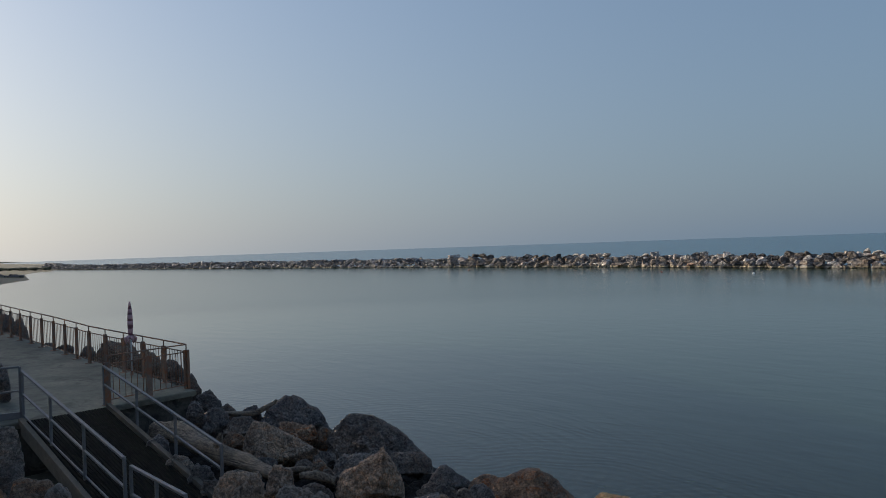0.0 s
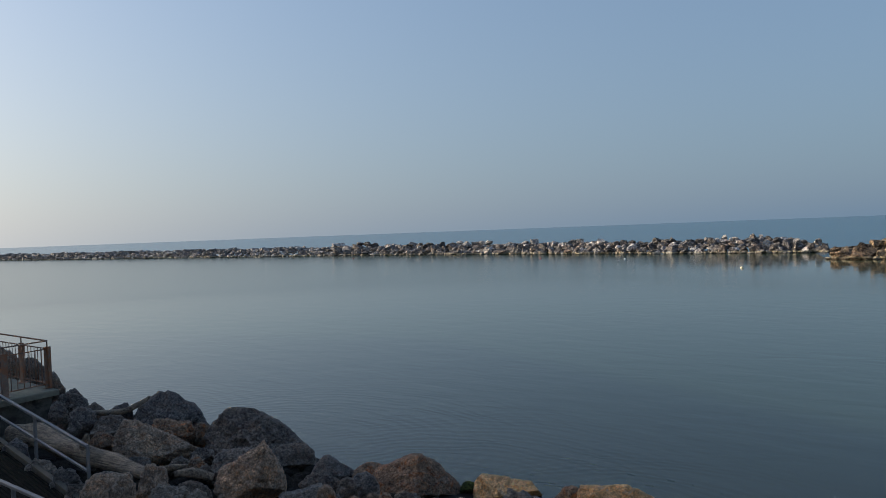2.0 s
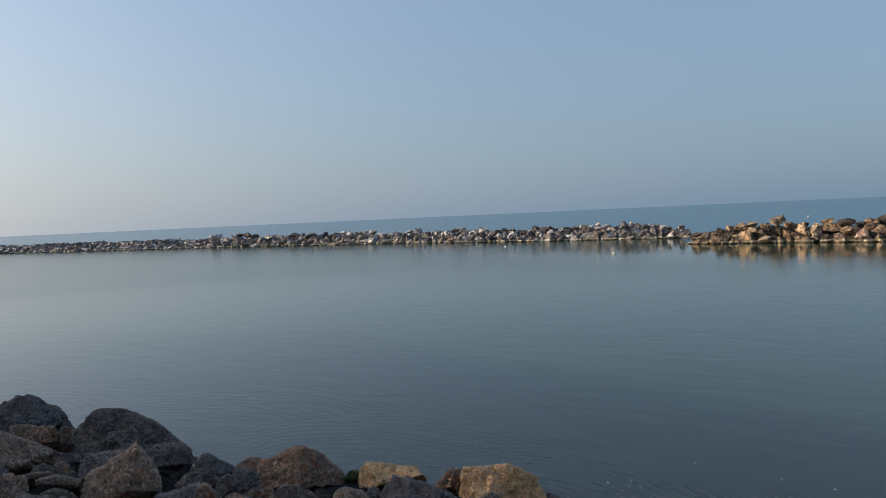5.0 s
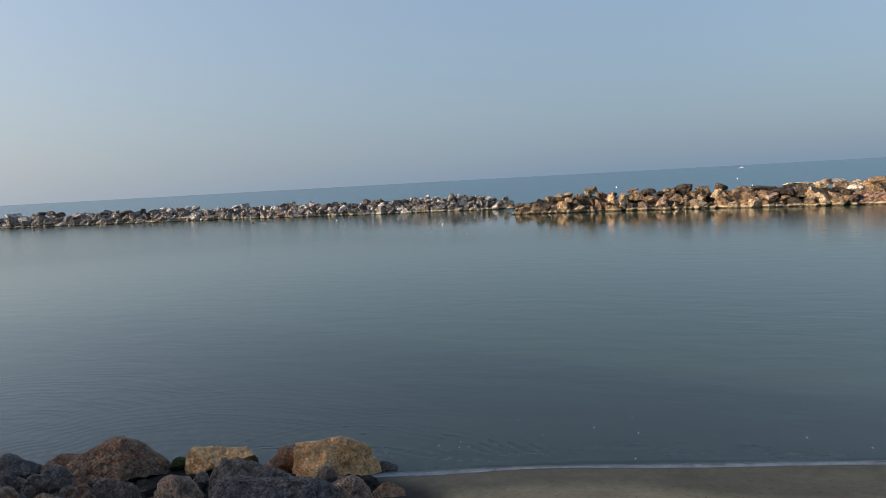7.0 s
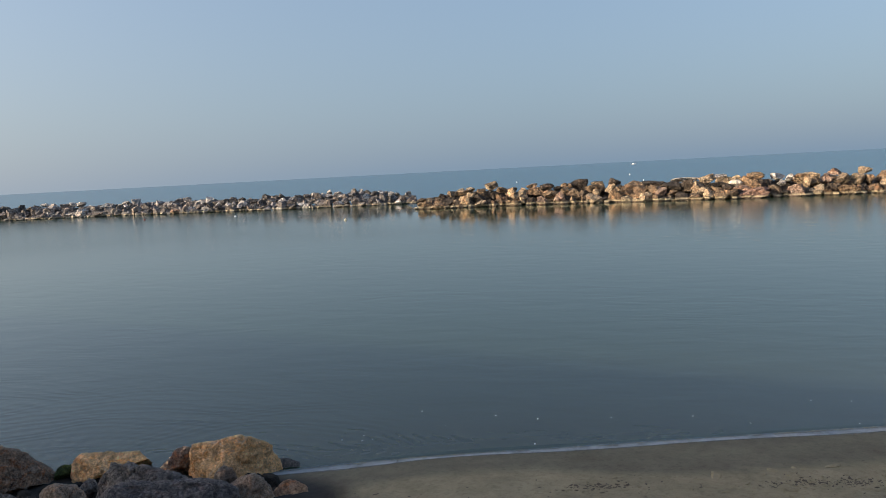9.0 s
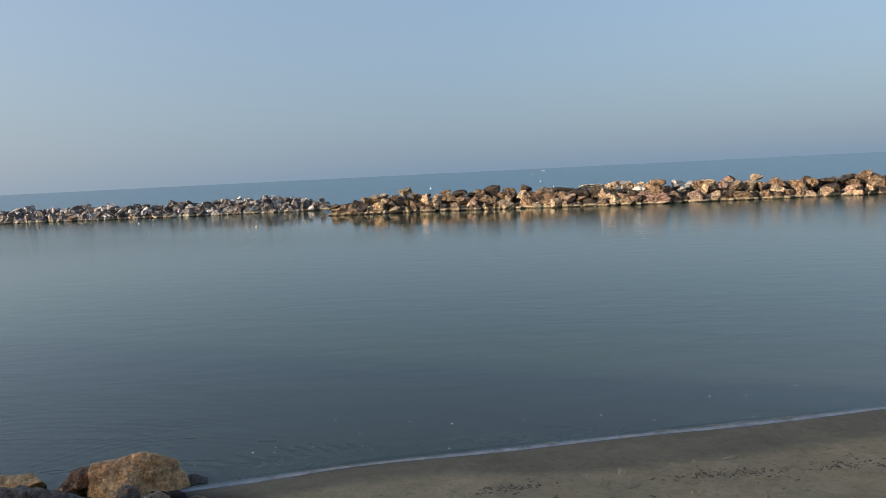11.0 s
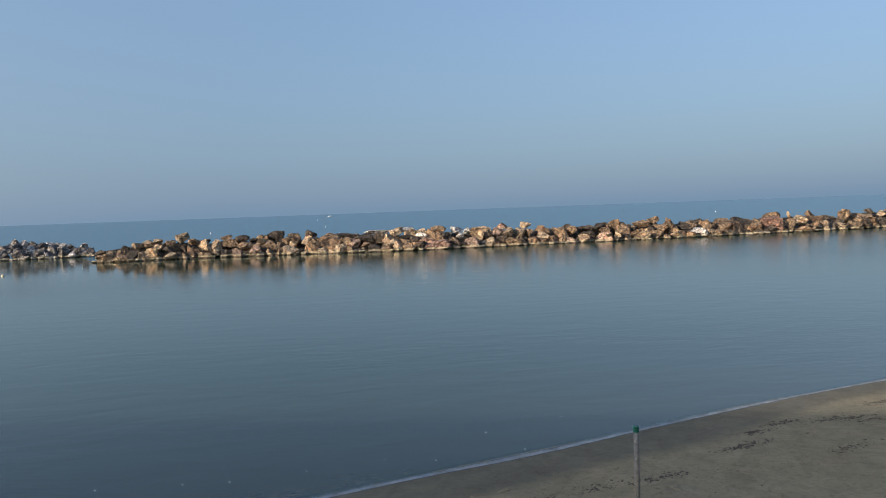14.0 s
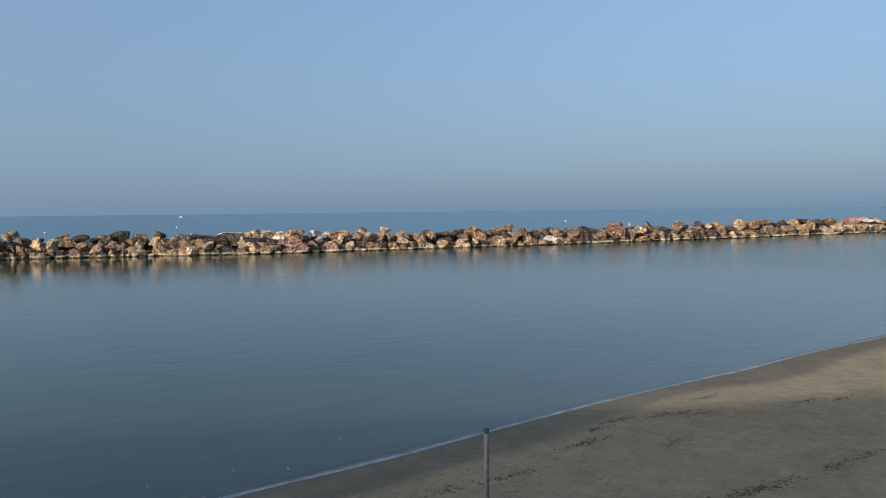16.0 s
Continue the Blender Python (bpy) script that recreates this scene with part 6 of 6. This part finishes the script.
def fence_run(line, posts, label, gap, wide, low=0.12):
    """A fence of flat steel posts, rails and thin bars between them."""
    base = Vector((*line[0], deck_height(*line[0])))
    thing = empty("fence", base)
    tagged(thing, label, "fence")
    total = sum(math.dist(a, b) for a, b in zip(line, line[1:]))
    spots = [Vector((*along(line, s)[:2], deck_height(*along(line, s)[:2]))) - base for s in np.linspace(0, total, posts)]
    lift = lambda p, z: p + Vector((0, 0, z))
    run = spots[1] - spots[0]
    for p in spots:
        post = part("post", beam(p, lift(p, 1.03), 0.055, wide, up=run), RUST, thing)
        part("post_top", beam(lift(p, 1.03), lift(p, 1.17), 0.025, 0.025, up=(1, 0, 0)), RUST, post)
        part("foot_plate", beam(lift(p, 0.001), lift(p, 0.02), 0.2, 0.2, up=(1, 0, 0)), RUST, post)
    for a, b in zip(spots, spots[1:]):
        for name, z, w, h in (("top_rail", 1.18, 0.045, 0.03), ("upper_rail", 0.98, 0.03, 0.025), ("lower_rail", low, 0.03, 0.025)):
            part(name, beam(lift(a, z), lift(b, z), w, h), RUST, thing)
        n = int((b - a).length / gap)
        for k in range(1, n):
            p = a.lerp(b, k / n)
            part("bar", tube([lift(p, low), lift(p, 0.98)], 0.009, 5), RUST, thing)
    return thing


fence_run(FENCE, 31, "rusty steel fence with thin bars along the platform's sea side", 0.14, 0.15)
fence_run([(-8.2, 17.7), (-7.45, 18.7), (-6.9, 19.45)], 3, "rusty steel fence across the end of the platform", 0.14, 0.16)


# ---- ramp from the platform down to the beach ----
def ramp():
    o = Vector((-8.1, 17.4, 1.27))
    thing = empty("ramp", o + Vector((0, 0, 0.11)))
    tagged(thing, "sloping boarded ramp with grey steel handrails down to the beach", "ramp")
    r0, r1 = Vector((-8.12, 17.42, 1.26)), Vector((-4.05, 13.15, 0.22))
    l0, l1 = Vector((-9.36, 16.2, 1.26)), Vector((-5.35, 11.95, 0.30))
    n = 26
    for k in range(n):
        a, b = l0.lerp(r0, (k + 0.5) / n), l1.lerp(r1, (k + 0.5) / n)
        part("board", beam(a - o, b - o, (r0 - l0).length / n - 0.014, 0.035), DECK, thing)
    out = (r0 - l0).normalized()
    for a, b, s in ((r0, r1, 1), (l0, l1, -1)):
        side = out * 0.06 * s
        part("edge_beam", beam(a + side - o + Vector((0, 0, 0.04)), b + side - o + Vector((0, 0, 0.04)), 0.10, 0.13), TIMBER, thing)
        part("girder", beam(a + side * 0.5 - o + Vector((0, 0, -0.16)), b + side * 0.5 - o + Vector((0, 0, -0.16)), 0.07, 0.24), TIMBER, thing)

    def rail(a, b, posts, h0, h1, deep=0.12):
        up0, up1 = Vector((0, 0, h0)), Vector((0, 0, h1))
        for k in range(posts):
            t = k / (posts - 1)
            p = a.lerp(b, t) - o
            part("rail_post", beam(p - Vector((0, 0, deep)), p + up0.lerp(up1, t), 0.05, 0.05, up=b - a), GALV, thing)
        part("handrail", beam(a - o + up0, b - o + up1, 0.06, 0.045), GALV, thing)
        part("mid_rail", beam(a - o + up0 * 0.54, b - o + up1 * 0.54, 0.045, 0.04), GALV, thing)

    rail(Vector((-8.25, 17.64, 1.27)), Vector((-4.26, 13.76, 0.28)), 4, 0.95, 0.97, 0.1)
    rail(Vector((-9.5, 16.44, 1.24)), Vector((-5.46, 12.4, 0.36)), 4, 1.10, 1.08, 0.1)
    part("toe_rail", beam(Vector((-9.5, 16.44, 1.36)) - o, Vector((-5.46, 12.4, 0.46)) - o, 0.03, 0.04), GALV, thing)
    rail(Vector((-5.4, 12.5, 0.25)), Vector((-3.9, 10.9, 0.25)), 3, 1.03, 1.03, 0.2)
    # level rail on the platform's edge beside the ramp
    rail(Vector((-9.56, 16.46, 1.27)), Vector((-13.4, 14.6, 1.27)), 4, 1.17, 1.17, 0.1)
    part("kick_board", beam(Vector((-9.56, 16.46, 1.36)) - o, Vector((-13.4, 14.6, 1.38)) - o, 0.05, 0.15), GALV, thing)


ramp()


# ---- closed parasol, pole, buoys, boat ----
def lathe(profile, sides=12, at=(0, 0, 0)):
    bm = bmesh.new()
    rings = [[bm.verts.new((at[0] + r * math.cos(2 * math.pi * k / sides), at[1] + r * math.sin(2 * math.pi * k / sides), at[2] + z)) for k in range(sides)] for r, z in profile]
    for q, r in zip(rings, rings[1:]):
        for k in range(sides):
            bm.faces.new((q[k], q[(k + 1) % sides], r[(k + 1) % sides], r[k])).smooth = True
    bm.faces.new(rings[0])
    bm.faces.new(rings[-1])
    return bm


STRIPE_DARK = plain_material("dark_purple_canvas", (0.20, 0.085, 0.105), 0.9, 0.0, 10.0, 0.4, 0.004)
STRIPE_PALE = plain_material("faded_pink_canvas", (0.60, 0.37, 0.39), 0.9, 0.0, 10.0, 0.4, 0.004)
thing = tagged(empty("parasol", (-9.12, 21.2, 1.38)), "closed beach parasol with purple and pink stripes on a thin pole", "parasol")
part("pole", tube([(0, 0, 0.0), (0.01, 0, 1.3), (0.0, 0, 2.2)], 0.022, 8), WHITE, thing)
part("foot", lathe([(0.16, 0.0), (0.16, 0.05), (0.05, 0.09), (0.03, 0.25)], 12), RUST, thing)
z0, heights = 1.18, [0.0, 0.10, 0.18, 0.30, 0.40, 0.52, 0.58, 0.70, 0.76, 0.86, 0.95, 1.08]
for k in range(len(heights) - 1):
    a, b = heights[k], heights[k + 1]
    wide = lambda h: 0.015 + 0.062 * math.sin(math.pi * min(1, (h + 0.16) / 1.24)) ** 0.8
    part("canopy_stripe", lathe([(wide(a), z0 + a), (wide((a + b) / 2), z0 + (a + b) / 2), (wide(b), z0 + b)], 10), STRIPE_DARK if k % 2 else STRIPE_PALE, thing)
for k in range(7):
    a = k * 0.9
    part("canopy_flap", tube([(0.05 * math.cos(a), 0.05 * math.sin(a), z0 + 0.08), (0.15 * math.cos(a), 0.15 * math.sin(a), z0 + 0.02), (0.13 * math.cos(a + 0.4), 0.13 * math.sin(a + 0.4), z0 - 0.12)], [0.035, 0.04, 0.015], 6), STRIPE_PALE, thing)

thing = tagged(empty("beach_pole", (11.01, 2.535, 0.48)), "grey galvanised pole with a green cap in the sand", "pole")
part("shaft", tube([(0, 0, -0.6), (0, 0, 0.93)], 0.040, 14), POLE, thing)
cap = lathe([(0.046, 0.895), (0.047, 0.975), (0.044, 0.982)], 20)
for face in cap.faces:
    face.smooth = False
part("cap", cap, GREEN, thing, "green plastic cap")


def buoy(x, y, r, mat, label):
    thing = tagged(empty("buoy", (x, y, 0)), label, "buoy", "buoys of the lagoon")
    part("float", lathe([(0.02, -r * 0.7), (r * 0.75, -r * 0.4), (r, 0.05), (r * 0.85, r * 0.55), (r * 0.35, r * 0.9), (0.02, r)], 12), mat, thing)
    part("ring", lathe([(0.07, r * 0.95), (0.08, r * 1.1), (0.03, r * 1.2)], 8), mat, thing)


buoy(32.5, 108.2, 0.17, BUOY_RED, "small dark red mooring buoy")
buoy(40.8, 95.6, 0.17, WHITE, "small weathered white mooring buoy")
buoy(5.0, 145.4, 0.19, BUOY_RED, "small dark red mooring buoy")
buoy(41.6, 68.1, 0.17, BUOY_YELLOW, "small pale cream mooring buoy")

for x, y in ((157, 157), (435, 328), (209, 154), (138, 98), (296, 34), (249, -33)):
    thing = tagged(empty("marker_buoy", (x, y, 0)), "small white marker buoy out at sea", "buoy", "white markers at sea")
    part("float", lathe([(0.05, -0.2), (0.18, -0.1), (0.18, 0.15), (0.06, 0.26)], 10), WHITE, thing)
    part("staff", tube([(0, 0, 0.24), (0, 0, 0.6)], 0.03, 6), WHITE, thing)

thing = tagged(empty("motor_boat", (790, 575, 0)), "small white motor boat far out at sea", "boat")
bm = bmesh.new()
hull = [[bm.verts.new((x, s * w * k, z)) for s, k, z in ((-1, 0.5, 0.05), (-1, 1, 1.3), (1, 1, 1.3), (1, 0.5, 0.05))] for x, w in ((-4.5, 1.3), (0, 1.6), (3, 1.1), (5, 0.1))]
for q, r in zip(hull, hull[1:]):
    for k in range(4):
        bm.faces.new((q[k], q[(k + 1) % 4], r[(k + 1) % 4], r[k]))
bm.faces.new(hull[0])
bm.faces.new(hull[-1])
part("hull", bm, WHITE, thing)
bm = bmesh.new()
add_box(bm, pose(-0.5, 0, 1.9), 3.2, 2.0, 1.2, 0.2)
part("cabin", bm, WHITE, thing)
thing.rotation_euler.z = radians(-50)
thing.scale = (0.75, 0.75, 0.75)


# ---- driftwood ----
def log(points, radii, label):
    """A weathered trunk: a bent, tapering tube with bulges, flutes and broken ends."""
    pts, rad = [], []
    for k in range(len(points) - 1):
        for t in np.linspace(0, 1, 6, endpoint=False):
            pts.append(Vector(points[k]).lerp(Vector(points[k + 1]), float(t)))
            rad.append(float(radii[k] * (1 - t) + radii[k + 1] * t))
    pts.append(Vector(points[-1]))
    rad.append(radii[-1])
    bm = tube(pts, rad, 18)
    for i, v in enumerate(bm.verts):
        c = pts[min(i // 18, len(pts) - 1)]
        out = v.co - c
        r = out.length
        flute = 0.10 * math.sin(i % 18 * 1.05 + c.x * 3) + 0.16 * noise.fractal(v.co * 3.0, 0.9, 2.0, 4)
        v.co = c + out * (1 + flute) + Vector((0, 0, 0.25 * r * noise.noise(c * 1.6)))
    ob = part("driftwood_log", bm, DRIFT)
    ob.location.z = 0.11
    return tagged(ob, label, "driftwood")


log([(-6.85, 17.15, 0.78), (-6.18, 16.8, 0.74), (-5.4, 15.99, 0.68), (-4.68, 15.37, 0.62), (-3.98, 14.73, 0.58), (-3.35, 14.15, 0.52)], [0.21, 0.25, 0.22, 0.19, 0.15, 0.10], "thick bleached driftwood trunk lying across the boulders")
log([(-4.9, 15.5, 0.72), (-4.76, 15.25, 0.98), (-4.70, 15.15, 1.12)], [0.10, 0.07, 0.025], "broken stub of a bleached driftwood branch")
log([(-5.64, 18.31, 0.84), (-5.22, 18.44, 0.78), (-4.88, 18.53, 0.78), (-4.62, 18.6, 0.89), (-4.41, 18.66, 1.0), (-4.36, 18.67, 1.06)], [0.05, 0.07, 0.075, 0.06, 0.045, 0.03], "thin bleached driftwood branch on the boulders")
log([(-3.2, 13.75, 0.72), (-2.85, 13.78, 0.75), (-2.6, 13.8, 0.75)], [0.06, 0.055, 0.025], "splintered bleached driftwood piece between boulders")
log([(-2.77, 13.49, 0.72), (-2.48, 13.55, 0.70), (-2.28, 13.59, 0.62), (-2.13, 13.61, 0.56)], [0.05, 0.085, 0.075, 0.07], "short bleached driftwood piece between boulders")

# ---- promenade and the unseen buildings behind it that shade the shore ----
slab("promenade", [(1.5, 0.35), (-0.6, 0.9), (-12, 3.0), (-40, 1), (-60, -60), (30, -60), (14, -14)], -1, lambda x, y: 3.15, PAVING, "pale paved promenade above the beach")


def block(x, y, length, deep, h, turn, label, finish=None):
    """A plain block; x, y is the middle of its seaward face."""
    bm = bmesh.new()
    add_box(bm, pose(x, y, 0, 0, 0, turn) @ pose(-deep / 2, 0, h / 2), deep, length, h, 0.05)
    return tagged(part("building", bm, finish or PLASTER), label, "building")


block(-45.6, 42.1, 56, 16, 20.2, 22.4, "plain plastered seafront building that shades the shore")
# added out of view to keep the sun off the far beach
block(-147, 199, 180, 16, 20, 28, "unseen plain building added to shade the far beach")
# added out of view: cuts the sky light on the near sides of the boulders
block(6, -17, 110, 14, 13, 90, "unseen dark building added behind the promenade to block sky light", PLASTER_DARK)
